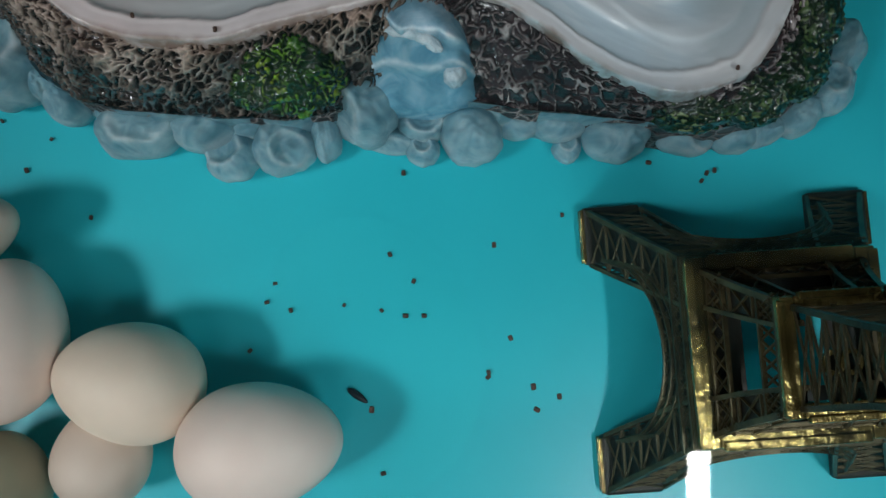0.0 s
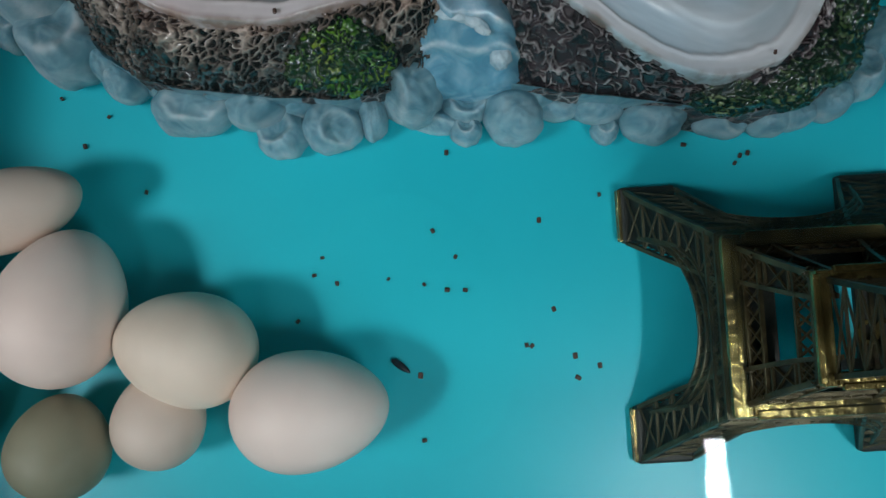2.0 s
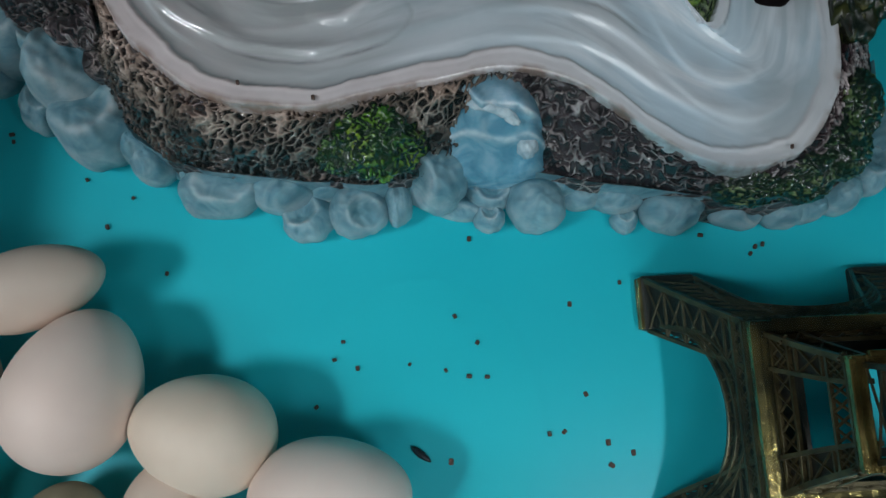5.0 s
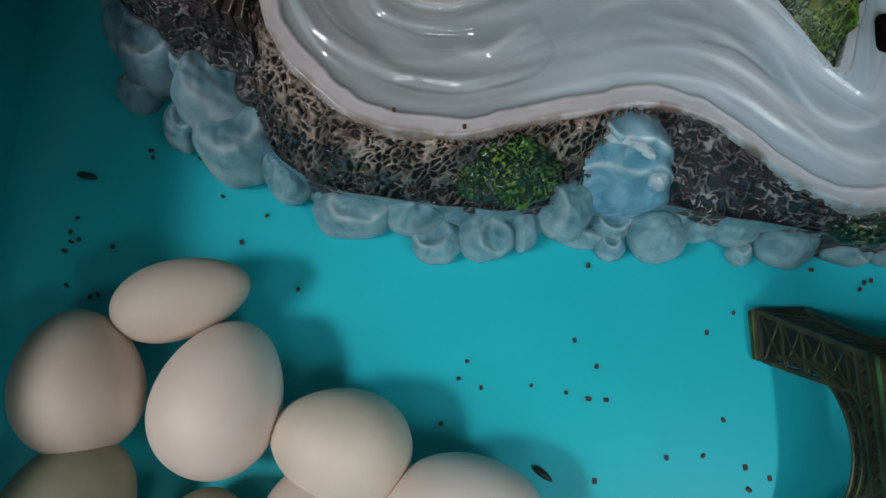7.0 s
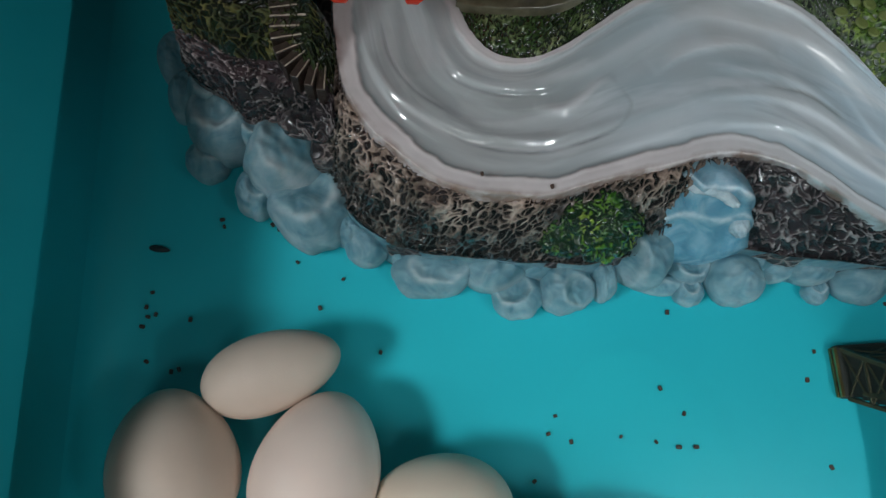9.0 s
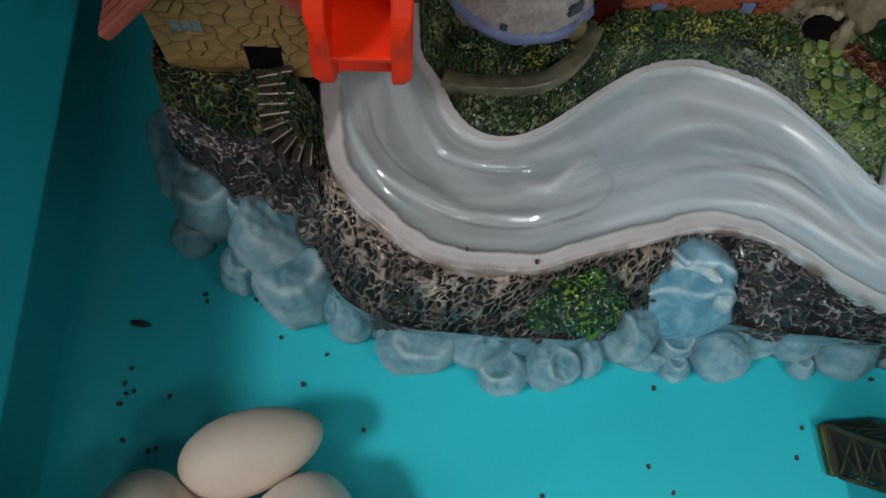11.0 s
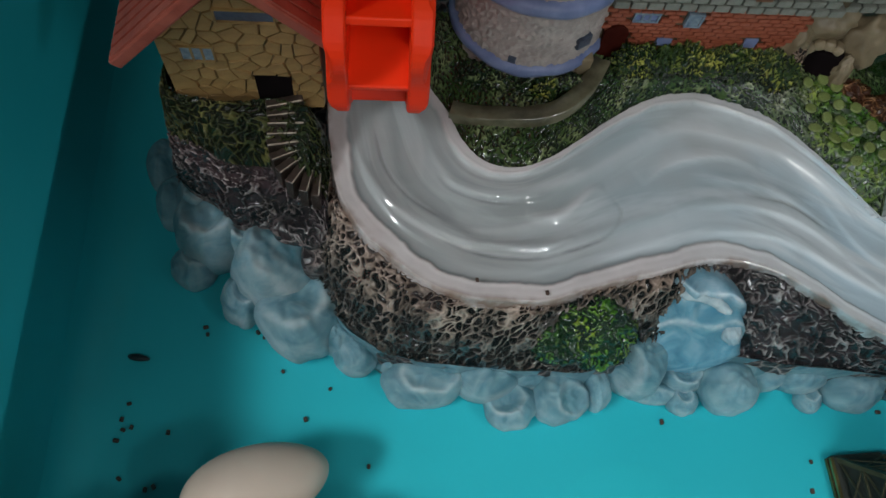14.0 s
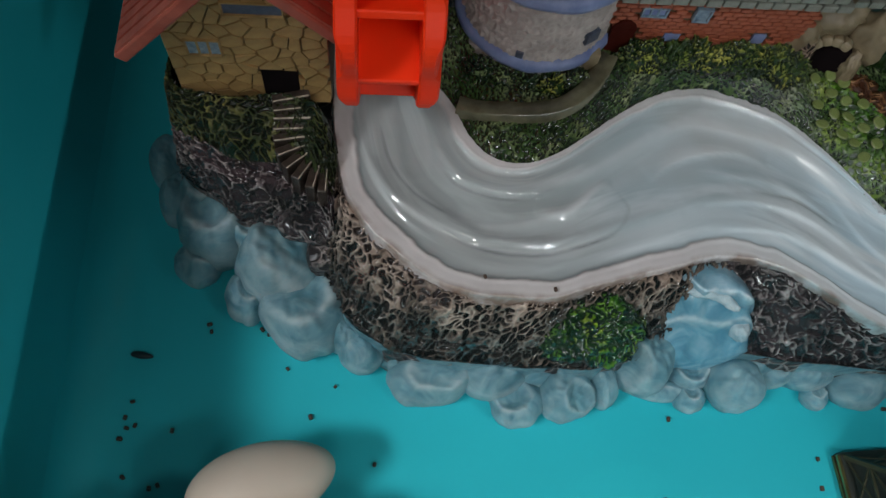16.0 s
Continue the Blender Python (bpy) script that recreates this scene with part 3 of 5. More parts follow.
        h += height * f
        paint = np.maximum(paint, pale * f)
        if height < 0:
            dark_marks = np.maximum(dark_marks, f)
    return h, paint, dark_marks


def build_river():
    n, m = 420, 110
    low, upp = spline([tuple(p) for p in LOW[::5]] + [tuple(LOW[-1])], n), spline([tuple(p) for p in UPP[::5]] + [tuple(UPP[-1])], n)
    verts, uvs, banks, worn, edges = [], [], [], [], []
    s = np.r_[0, np.cumsum(np.linalg.norm(np.diff(low, axis=0), axis=1))]
    for i in range(n):
        a, b = low[i], upp[i]
        w = np.linalg.norm(b - a)
        along = s[i] * 20
        # a ragged outer edge and a wavy inner one
        rag = 0.0005 * noise.noise(Vector((s[i] * 260, 0.3, 0))) + 0.0004 * noise.noise(Vector((s[i] * 700, 2.3, 0)))
        flake = 0.0024 * max(0.0, noise.noise(Vector((s[i] * 330, 7.3, 0))) + 0.15) * (1.0 if b[0] > -0.02 else 0.25)
        wob0 = 0.0016 * noise.noise(Vector((s[i] * 55, 4.1, 0))) + 0.0011 * max(-0.2, noise.noise(Vector((s[i] * 150, 5.1, 0)))) + 0.0004 * noise.noise(Vector((s[i] * 420, 3.1, 0)))
        wob1 = 0.0010 * noise.noise(Vector((s[i] * 70, 9.1, 0))) + 0.0005 * noise.noise(Vector((s[i] * 320, 6.1, 0)))
        fade = 0.35 + 0.65 / (1 + math.exp((a[0] + 0.025) / 0.008))
        for k in range(m):
            v = (k / (m - 1))
            v = v + 0.35 * math.sin(2 * math.pi * v) / (2 * math.pi) * -1.0
            d0, d1 = v * w, (1 - v) * w
            e0, e1 = d0 - wob0, d1 - wob1
            p = a + (b - a) * v
            p = p + (a - b) / w * rag * max(0.0, 1 - d0 / 0.003) + (b - a) / w * flake * max(0.0, 1 - d1 / 0.003)
            z = river_z(p[0])
            shelf = 0.0019 * fade / (1 + math.exp((e0 - 0.0086) / 0.0008)) + 0.0014 / (1 + math.exp((e1 - 0.0050) / 0.00045))
            roll = 0.0006 * math.exp(-((e0 - 0.0078) / 0.0010) ** 2) + 0.0005 * math.exp(-((e1 - 0.0044) / 0.0008) ** 2)
            band = 0.0009 * fade * math.exp(-((e0 - 0.0245) / 0.0032) ** 2)
            drop = -0.008 * max(0.0, 1 - d0 / 0.0013) ** 1.6 - 0.004 * max(0.0, 1 - d1 / 0.0010) ** 1.6
            bend = 0.45 * math.sin(along * 0.7)
            r1 = math.exp(-(noise.noise(Vector((along * 0.36, v * 3.4 + bend, 8.2))) / 0.16) ** 2)
            r2 = noise.noise(Vector((along * 0.30, v * 2.6 + bend, 3.1)))
            r3 = math.exp(-(noise.noise(Vector((along * 0.55, v * 5.5 + bend * 1.5, 5.2))) / 0.06) ** 2)
            flow = 0.0005 * r1 + 0.0013 * r2 + 0.00015 * r3
            edge = min(1.0, max(0.0, d0 - 0.009) / 0.005, max(0.0, d1 - 0.005) / 0.004)
            bowl = 0.0012 - 0.0026 * math.sin(math.pi * v) ** 1.3
            verts.append((p[0], p[1], z + shelf + roll + band + drop + bowl + flow * edge))
            worn.append(edge * 0.25 * r1 ** 2)
            edges.append(edge)
            uvs.append((s[i] * 10, v))
            banks.append((e0 * 10, e1 * 10))
    high, paint, dark_marks = ridges(np.array(verts)[:, :2])
    edges = np.array(edges)
    verts = [(x, y, z + h) for (x, y, z), h in zip(verts, high * edges)]
    # the painted ridge highlights join the flow sheen in this list
    worn = np.maximum(worn, paint ** 1.3 * edges)
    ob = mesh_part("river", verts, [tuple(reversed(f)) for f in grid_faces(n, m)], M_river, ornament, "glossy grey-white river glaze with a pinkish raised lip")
    paleness(ob, worn)
    ob.data.attributes.new("groove", "FLOAT", "POINT").data.foreach_set("value", (dark_marks * edges).astype(np.float32))
    index = np.array([l.vertex_index for l in ob.data.loops])
    for name, pairs in (("flow", uvs), ("banks", banks)):
        ob.data.uv_layers.new(name=name).data.foreach_set("uv", np.array(pairs)[index].ravel())
    return ob


build_river()

# the water lies round the glazed river, which its lip keeps dry
bm = bmesh.new()
bed = [(x, y, WATER) for x, y in LOW[::4]] + [(x, y, WATER) for x, y in UPP[::-4]]
for loop in (tub_ring(-0.0015, WATER, 0.038), bed):
    vs = [bm.verts.new(p) for p in loop]
    for a, b in zip(vs, vs[1:] + vs[:1]):
        if (a.co - b.co).length > 1e-7:
            bm.edges.new((a, b))
bmesh.ops.remove_doubles(bm, verts=bm.verts, dist=1e-6)
bmesh.ops.triangle_fill(bm, edges=bm.edges, use_beauty=True, use_dissolve=False)
for f in list(bm.faces):
    f.normal_update()
    if f.normal.z < 0:
        f.normal_flip()
water = part("water", bm, M_water)
tagged(water, "still slightly cloudy water filling the tub", "water", kind="structure")


def strip(name, inner, outer, z0, z1, mat, m, bulge=0.35, rough=0.0012, freq=170.0, label="", back=None):
    """A moulded bank between an upper and a lower line, with lumps and ridges."""
    n = len(inner)
    verts = []
    for i in range(n):
        for k in range(m):
            v = k / (m - 1)
            p = inner[i] + (outer[i] - inner[i]) * v
            za, zb = (z0(inner[i]) if callable(z0) else z0), (z1(outer[i]) if callable(z1) else z1)
            z = za + (zb - za) * (v ** (1 + bulge * 2))
            q = Vector((p[0], p[1], z)) * freq
            d = rough * (0.6 * noise.noise(q * 0.35) + 0.7 * (1 - 2 * abs(noise.noise(q))) - 0.2)
            side = outer[i] - inner[i]
            side = side / max(1e-6, np.linalg.norm(side))
            verts.append((p[0] + side[0] * d * 0.6, p[1] + side[1] * d * 0.6, z + d))
    return mesh_part(name, verts, grid_faces(n, m), mat, ornament, label)


low_in = spline([tuple(p) for p in LOW[40:305:6]], 900)
ROCK_FINE = spline([tuple(p) for p in ROCK[::8]] + [tuple(ROCK[-1])], 900)
# tuck the bank under the lip
nrm = np.gradient(low_in, axis=0)
nrm = np.stack([-nrm[:, 1], nrm[:, 0]], 1) / np.linalg.norm(nrm, axis=1)[:, None]
low_in = low_in + nrm * 0.002


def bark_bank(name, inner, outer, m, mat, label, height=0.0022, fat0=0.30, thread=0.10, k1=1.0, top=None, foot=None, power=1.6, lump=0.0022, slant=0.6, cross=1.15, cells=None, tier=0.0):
    """A bank of worm-like ridges that mostly run down the slope; the ridge tops are rubbed pale. tier: how much darker
    they get towards the foot.
    """
    n, verts, worn = len(inner), [], []
    s = np.r_[0, np.cumsum(np.linalg.norm(np.diff(inner, axis=0), axis=1))]
    for i in range(n):
        za, zb = (top(inner[i]) if top else river_z(inner[i][0]) - 0.0012), (foot(outer[i]) if foot else 0.022)
        side = outer[i] - inner[i]
        w = np.linalg.norm(side)
        side = side / max(1e-6, w)
        slope = math.hypot(w, za - zb)
        for k in range(m):
            v = k / (m - 1)
            p = inner[i] + (outer[i] - inner[i]) * v
            z = za + (zb - za) * v ** power
            d = v * slope
            wx, wy = noise.noise(Vector((s[i] * 210, d * 210, 1.0))), noise.noise(Vector((s[i] * 210, d * 210, 6.0)))
            f1 = abs(noise.noise(Vector((k1 * s[i] * 255 + wx * 1.2, k1 * d * 255 * slant + wy * 1.2, 2.0))))
            f2 = abs(noise.noise(Vector((k1 * s[i] * 340 + wy * 1.4, k1 * d * 260 + wx * 1.4, 9.0))))
            f = min(f1, f2 * cross)
            if cells:
                gap = noise.voronoi(Vector((s[i] * cells[0] + wx * cells[2], d * cells[1] + wy * cells[2], 5.0)))[0]
                f = (gap[1] - gap[0]) * 0.6 + 0.05 * fbm((s[i] * 500, d * 500, 2.0), 2)
            # fat ridges under the lip, threads lower down
            fat = fat0 - thread * v + 0.06 * noise.noise(Vector((s[i] * 60, d * 60, 3.0)))
            r = max(0.0, 1 - f / fat)
            big = lump * noise.noise(Vector((s[i] * 62, d * 62, 4.0)))
            h = height * (r ** 0.7 - 0.5) + big
            fade = min(1.0, v * 12 + 0.15)
            verts.append((p[0] + side[0] * h * 0.5, p[1] + side[1] * h * 0.5, z + h * fade))
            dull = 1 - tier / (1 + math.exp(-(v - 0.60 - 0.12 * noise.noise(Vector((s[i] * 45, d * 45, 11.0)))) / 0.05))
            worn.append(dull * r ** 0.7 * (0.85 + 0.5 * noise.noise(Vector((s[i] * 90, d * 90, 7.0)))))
    ob = mesh_part(name, verts, grid_faces(n, m), mat, ornament, label)
    paleness(ob, worn)
    return ob


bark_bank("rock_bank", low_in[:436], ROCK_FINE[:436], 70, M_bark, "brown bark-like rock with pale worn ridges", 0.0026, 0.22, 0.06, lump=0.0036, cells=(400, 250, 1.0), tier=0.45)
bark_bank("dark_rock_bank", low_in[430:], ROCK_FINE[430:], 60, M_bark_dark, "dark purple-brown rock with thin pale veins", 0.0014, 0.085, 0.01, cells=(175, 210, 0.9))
strip("rock_foot", ROCK, ROCK + np.array([0.0, -0.004]), 0.0225, 0.0, M_rock_dark, 8, 0.0, 0.001)


def lump(name, place, radii, mat, seed=0, rough=0.12, freq=4.0, parent=ornament, label="", rz=0.0, detail=4, threads=0.0):
    bm, worn = bmesh.new(), []
    bmesh.ops.create_icosphere(bm, subdivisions=detail, radius=1.0)
    for v in bm.verts:
        d = 1 + rough * noise.noise(v.co * freq + Vector((seed * 7.3, 0, 0))) + rough * 0.6 * noise.noise(v.co * freq * 2.7 + Vector((0, seed, 0)))
        v.co = v.co * d
    m = Matrix.Translation(place) @ Matrix.Rotation(radians(rz), 4, "Z") @ Matrix.Diagonal((*radii, 1))
    bmesh.ops.transform(bm, matrix=m, verts=bm.verts)
    if threads:
        for v in bm.verts:
            q = v.co * 300 * threads
            q += Vector((noise.noise(q * 0.8), noise.noise(q * 0.8 + Vector((5, 0, 0))), noise.noise(q * 0.8 + Vector((0, 9, 0))))) * 1.1
            r = max(0.0, 1 - abs(noise.noise(q)) / 0.20)
            v.co.z += 0.0013 * (r - 0.4)
            worn.append(r ** 0.8 * (0.9 + 0.6 * noise.noise(v.co * 110)))
    ob = part(name, bm, mat, parent, label, True)
    if threads:
        paleness(ob, worn)
    return ob



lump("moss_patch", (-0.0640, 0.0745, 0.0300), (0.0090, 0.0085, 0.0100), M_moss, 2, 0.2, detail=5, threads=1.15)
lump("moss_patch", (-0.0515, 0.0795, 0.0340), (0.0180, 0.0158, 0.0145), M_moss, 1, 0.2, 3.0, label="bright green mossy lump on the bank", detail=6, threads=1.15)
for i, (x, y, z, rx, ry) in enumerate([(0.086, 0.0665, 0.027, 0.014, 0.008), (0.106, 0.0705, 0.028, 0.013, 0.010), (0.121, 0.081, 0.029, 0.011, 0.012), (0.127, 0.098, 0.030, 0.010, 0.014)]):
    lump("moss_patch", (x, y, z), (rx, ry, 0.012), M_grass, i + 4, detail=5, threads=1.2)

# foam skirt round the foot: one bubbly apron, with curls and fans on it
F_IN = spline([(-0.219, 0.178), (-0.217, 0.160), (-0.212, 0.148), (-0.203, 0.138), (-0.188, 0.130), (-0.174, 0.122), (-0.163, 0.112)] + [tuple(p) for p in ROCK[45::15]], 420)
F_OUT = spline([(-0.229, 0.180), (-0.228, 0.165), (-0.223, 0.150), (-0.217, 0.135), (-0.212, 0.115), (-0.199, 0.104), (-0.189, 0.091), (-0.175, 0.085), (-0.161, 0.077), (-0.148, 0.071), (-0.131, 0.064), (-0.116, 0.057),
                (-0.098, 0.056), (-0.085, 0.050), (-0.075, 0.048), (-0.062, 0.051), (-0.045, 0.053), (-0.030, 0.056), (-0.013, 0.054), (0.009, 0.056), (0.023, 0.058), (0.043, 0.054), (0.055, 0.053),
                (0.072, 0.054), (0.090, 0.055), (0.110, 0.060), (0.128, 0.066), (0.143, 0.079), (0.148, 0.097), (0.150, 0.125)], 420)


def build_apron():
    m, verts = 30, []
    for i in range(420):
        a, b = F_IN[i], F_IN[i] + (F_OUT[i] - F_IN[i]) * 0.42
        side = (b - a) / max(1e-6, np.linalg.norm(b - a))
        for k in range(m):
            v = k / (m - 1)
            p = a + (b - a) * v
            z = 0.0085 + 0.0135 * (1 - v) ** 5 - 0.002 * v - 0.0060 * v ** 5
            q = Vector((p[0] * 58, p[1] * 58, z * 30))
            d, _ = noise.voronoi(q)
            w = noise.noise(Vector((p[0] * 90, p[1] * 90, 2.0)))
            h = 0.0055 * (max(0.0, 1 - d[0] * d[0] * 1.2) - 0.5) + 0.0003 * math.sin(16 * d[0] + 4 * w)
            h *= min(1.0, (1 - v) * 6)
            verts.append((p[0] + side[0] * h * 0.5, p[1] + side[1] * h * 0.5, max(0.0004, z + h)))
    return mesh_part("foam_apron", verts, grid_faces(420, m), M_foam, ornament, "pale blue bubbly foam skirt")


build_apron()


def foam_lobe(x, y, z, rx, ry, deg=0.0, hollow=None, swirl=0.0, seed=0.0, lumpy=1.15):
    """A rounded billow of spray standing on the floor; hollow: a scoop (across, along, radius, depth) with a pale rolled rim; swirl: wound ribs round it."""
    nu, nv, verts, worn = 72, 34, [], []
    rx, ry = rx * 1.06, ry * 1.06
    top, cu, cv, hr, deep = z + 0.85 * min(rx, ry), *(hollow or (0.0, 0.0, 0.01, 0.0))
    turn = Matrix.Rotation(radians(deg), 2)
    for i in range(nv + 1):
        q = i / nv
        for j in range(nu):
            ph = 2 * math.pi * j / nu
            rho = min(1.0, q / 0.8)
            u, v = rho * math.cos(ph), rho * math.sin(ph)
            out = 1 + lumpy * (0.13 * noise.noise(Vector((math.cos(ph) * 1.2, math.sin(ph) * 1.2, seed))) + 0.05 * noise.noise(Vector((math.cos(ph) * 3, math.sin(ph) * 3, seed))))
            h = 0.25 + 0.75 * math.sqrt(max(0.0, 1 - (0.985 * rho) ** 2.3))
            h += lumpy * (0.10 * noise.noise(Vector((u * 1.5, v * 1.5, seed + 4))) + 0.035 * noise.noise(Vector((u * 4.5, v * 4.5, seed + 8))))
            d = math.hypot(u - cu, v - cv) / hr
            pale = 0.0
            if deep:
                h -= 0.7 * deep / (1 + math.exp((d - 0.85) / 0.17)) - 0.04 * math.exp(-((d - 1.15) / 0.22) ** 2)
                # the scoop's rim is paler on its south side
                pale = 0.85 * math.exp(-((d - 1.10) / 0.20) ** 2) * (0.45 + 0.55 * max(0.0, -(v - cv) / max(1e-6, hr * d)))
            if swirl:
                wind = math.cos(swirl * d - math.atan2(v - cv, u - cu)) * min(1.0, d * 2) * (1 - rho ** 4)
                h += 0.022 * wind
                pale = max(pale, 0.5 * max(0.0, wind) ** 2)
            low = min(1.0, max(0.0, (q - 0.8) / 0.2))
            zz = (0.003 + (top - 0.003) * h) * (1 - low) + 0.0006 * low
            wide = out * (1 - 0.16 * low ** 1.5 + 0.05 * math.sin(math.pi * low))
            p = turn @ Vector((u * wide * rx, v * wide * ry))
            verts.append((x + p[0], y + p[1], max(0.0004, zz)))
            # the outer edge is whitened only towards the south
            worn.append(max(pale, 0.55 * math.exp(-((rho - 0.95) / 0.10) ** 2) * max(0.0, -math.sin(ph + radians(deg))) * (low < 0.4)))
    faces = [(i * nu + j, (i + 1) * nu + j, (i + 1) * nu + (j + 1) % nu, i * nu + (j + 1) % nu) for i in range(nv) for j in range(nu)]
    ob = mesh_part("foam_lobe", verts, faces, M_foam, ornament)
    paleness(ob, worn)
    return ob


# place, half height, half width and length, heading, scoop, ribs
for i, (x, y, z, rx, ry, deg, hollow, swirl) in enumerate([
        (-0.1112, 0.0636, 0.0115, 0.0158, 0.0104, 4, (0.15, 0.10, 0.62, 0.20), 0), (-0.0863, 0.0650, 0.0150, 0.0127, 0.0090, 8, None, 0), (-0.0590, 0.0574, 0.0115, 0.0110, 0.0106, 0, (0.35, -0.25, 0.50, 0.28), 0),
        (-0.0432, 0.0622, 0.0130, 0.0053, 0.0095, 5, None, 0), (-0.0290, 0.0710, 0.0200, 0.0125, 0.0135, 40, (-0.9, 0.1, 0.60, 0.35), 0), (0.0108, 0.0617, 0.0130, 0.0111, 0.0104, 0, None, 0),
        (-0.0077, 0.0570, 0.0070, 0.0061, 0.0057, 0, (0.0, 0.2, 0.45, 0.4), 0), (-0.0189, 0.0602, 0.0075, 0.0101, 0.0046, -6, (0.0, -0.9, 0.8, 0.4), 0), (0.0282, 0.0677, 0.0080, 0.0102, 0.0068, 0, None, 0),
        (0.0432, 0.0674, 0.0105, 0.0095, 0.0078, -8, None, 0), (0.0463, 0.0575, 0.0050, 0.0050, 0.0051, 0, (0.0, 0.3, 0.5, 0.3), 0), (0.0639, 0.0624, 0.0110, 0.0118, 0.0100, 0, None, 0),
        (0.0905, 0.0634, 0.0095, 0.0112, 0.0085, 6, (0.4, -0.3, 0.5, 0.25), 0), (0.1080, 0.0625, 0.0085, 0.0090, 0.0068, 10, None, 0), (0.1190, 0.0650, 0.0085, 0.0085, 0.0062, 15, None, 0),
        (0.1311, 0.0695, 0.0105, 0.0087, 0.0077, 30, None, 0), (0.1444, 0.0796, 0.0105, 0.0078, 0.0100, -20, (-0.2, 0.2, 0.5, 0.25), 0), (0.1500, 0.0952, 0.0105, 0.0070, 0.0112, -10, None, 0),
        (-0.2150, 0.1382, 0.0165, 0.0077, 0.0105, 0, None, 0), (-0.2036, 0.1370, 0.0230, 0.0105, 0.0090, 20, (0.2, 0.1, 0.6, 0.2), 0), (-0.1830, 0.1195, 0.0230, 0.0110, 0.0085, -20, (0.1, 0.2, 0.6, 0.2), 0), (-0.1985, 0.1245, 0.0200, 0.0145, 0.0170, 12, (0.05, 0.25, 0.62, 0.30), 0), (-0.2052, 0.1102, 0.0110, 0.0084, 0.0087, 0, (0.3, 0.4, 0.6, 0.25), 0),
        (-0.1715, 0.1085, 0.0210, 0.0165, 0.0170, 0, (0.45, 0.15, 0.8, 0.12), 7.0), (-0.1849, 0.0962, 0.0110, 0.0079, 0.0107, 8, (0.3, 0.2, 0.5, 0.3), 0), (-0.1607, 0.0900, 0.0130, 0.0166, 0.0186, 38, (0.0, 0.25, 0.62, 0.16), 0),
        (-0.1389, 0.0738, 0.0120, 0.0083, 0.0076, 0, None, 0), (-0.2215, 0.1560, 0.0140, 0.0075, 0.0105, 0, None, 0), (-0.1230, 0.0690, 0.0105, 0.0060, 0.0050, -20, None, 0),
        (-0.0775, 0.0540, 0.0085, 0.0102, 0.0095, 0, (-0.28, 0.22, 0.56, 0.55), 0), (0.0210, 0.0700, 0.0120, 0.0100, 0.0060, 0, None, 0), (0.0545, 0.0690, 0.0110, 0.0110, 0.0055, 0, None, 0),
        (-0.1000, 0.0690, 0.0140, 0.0120, 0.0060, 0, None, 0), (-0.0700, 0.0660, 0.0130, 0.0100, 0.0065, 0, None, 0), (-0.1450, 0.0800, 0.0140, 0.0080, 0.0070, -40, None, 0), (-0.0080, 0.0660, 0.0100, 0.0090, 0.0070, 0, (0.1, 0.1, 0.6, 0.45), 0)]):
    foam_lobe(x, y, z, rx, ry, deg, hollow, swirl, i * 1.9 + 0.3)


def build_wave():
    """A tongue of water that rises from the foam to the river's lip and breaks in a scalloped crest."""
    nu, nv, verts, worn = 70, 100, [], []
    for i in range(nv):
        v = i / (nv - 1)
        y0 = 0.1020 - 0.0340 * v
        half = 0.0150 * math.sqrt(max(0.04, 1 - (1 - min(1.0, v / 0.30)) ** 2)) + 0.0085 * v * v
        cx = -0.0080 - 0.0005 * v
        for j in range(nu):
            u = j / (nu - 1) * 2 - 1
            y = y0 + 0.0050 * v * v * abs(u) ** 2.2
            x = cx + u * half + min(0.0, u) * 0.0095 * v ** 1.4 + 0.0008 * noise.noise(Vector((v * 6, u, 4.0)))
            # the crest runs forward on its east side
            crest = 0.44 + 0.20 * max(0.0, u - 0.2) ** 1.2 + 0.030 * abs(math.sin(u * 6.5 + 0.6)) - 0.35 * max(0.0, -u - 0.25)
            rise = 0.0425 + 0.0060 * math.sin(min(1.0, v / crest) * 1.50)
            fall = rise - 0.0050 / (1 + math.exp(-(v - crest) / 0.008)) - 0.036 * max(0.0, v - crest) ** 1.2
            # the body ends in a scalloped ledge over a hollow
            ledge = 0.70 + 0.10 * (u + 0.1) ** 2 + 0.035 * math.sin(u * 5.5 + 1.0)
            z = fall + 0.0012 - 0.0030 / (1 + math.exp(-(v - ledge) / 0.012)) + 0.0016 * noise.noise(Vector((x * 120, y * 100, 1.0))) - 0.013 * abs(u) ** 7
            verts.append((x, y, z))
            puff = 0.5 + 0.5 * noise.noise(Vector((x * 210, y * 210, 2.0)))
            worn.append(min(1.0, (0.95 * math.exp(-((v - crest + 0.02) / 0.035) ** 2) * puff * 1.4 + 0.45 * puff * (v < crest)) * (1 - abs(u) ** 4) + 0.9 * math.exp(-((v - ledge + 0.03) / 0.025) ** 2)))
    # skirt below the front edge
    for j in range(nu):
        p = verts[(nv - 1) * nu + j]
        verts.append((p[0], p[1] - 0.0015, 0.010))
        worn.append(0)
    ob = mesh_part("wave", verts, [tuple(reversed(f)) for f in grid_faces(nv + 1, nu)], M_wave, ornament, "tall pale blue breaking wave")
    paleness(ob, worn)


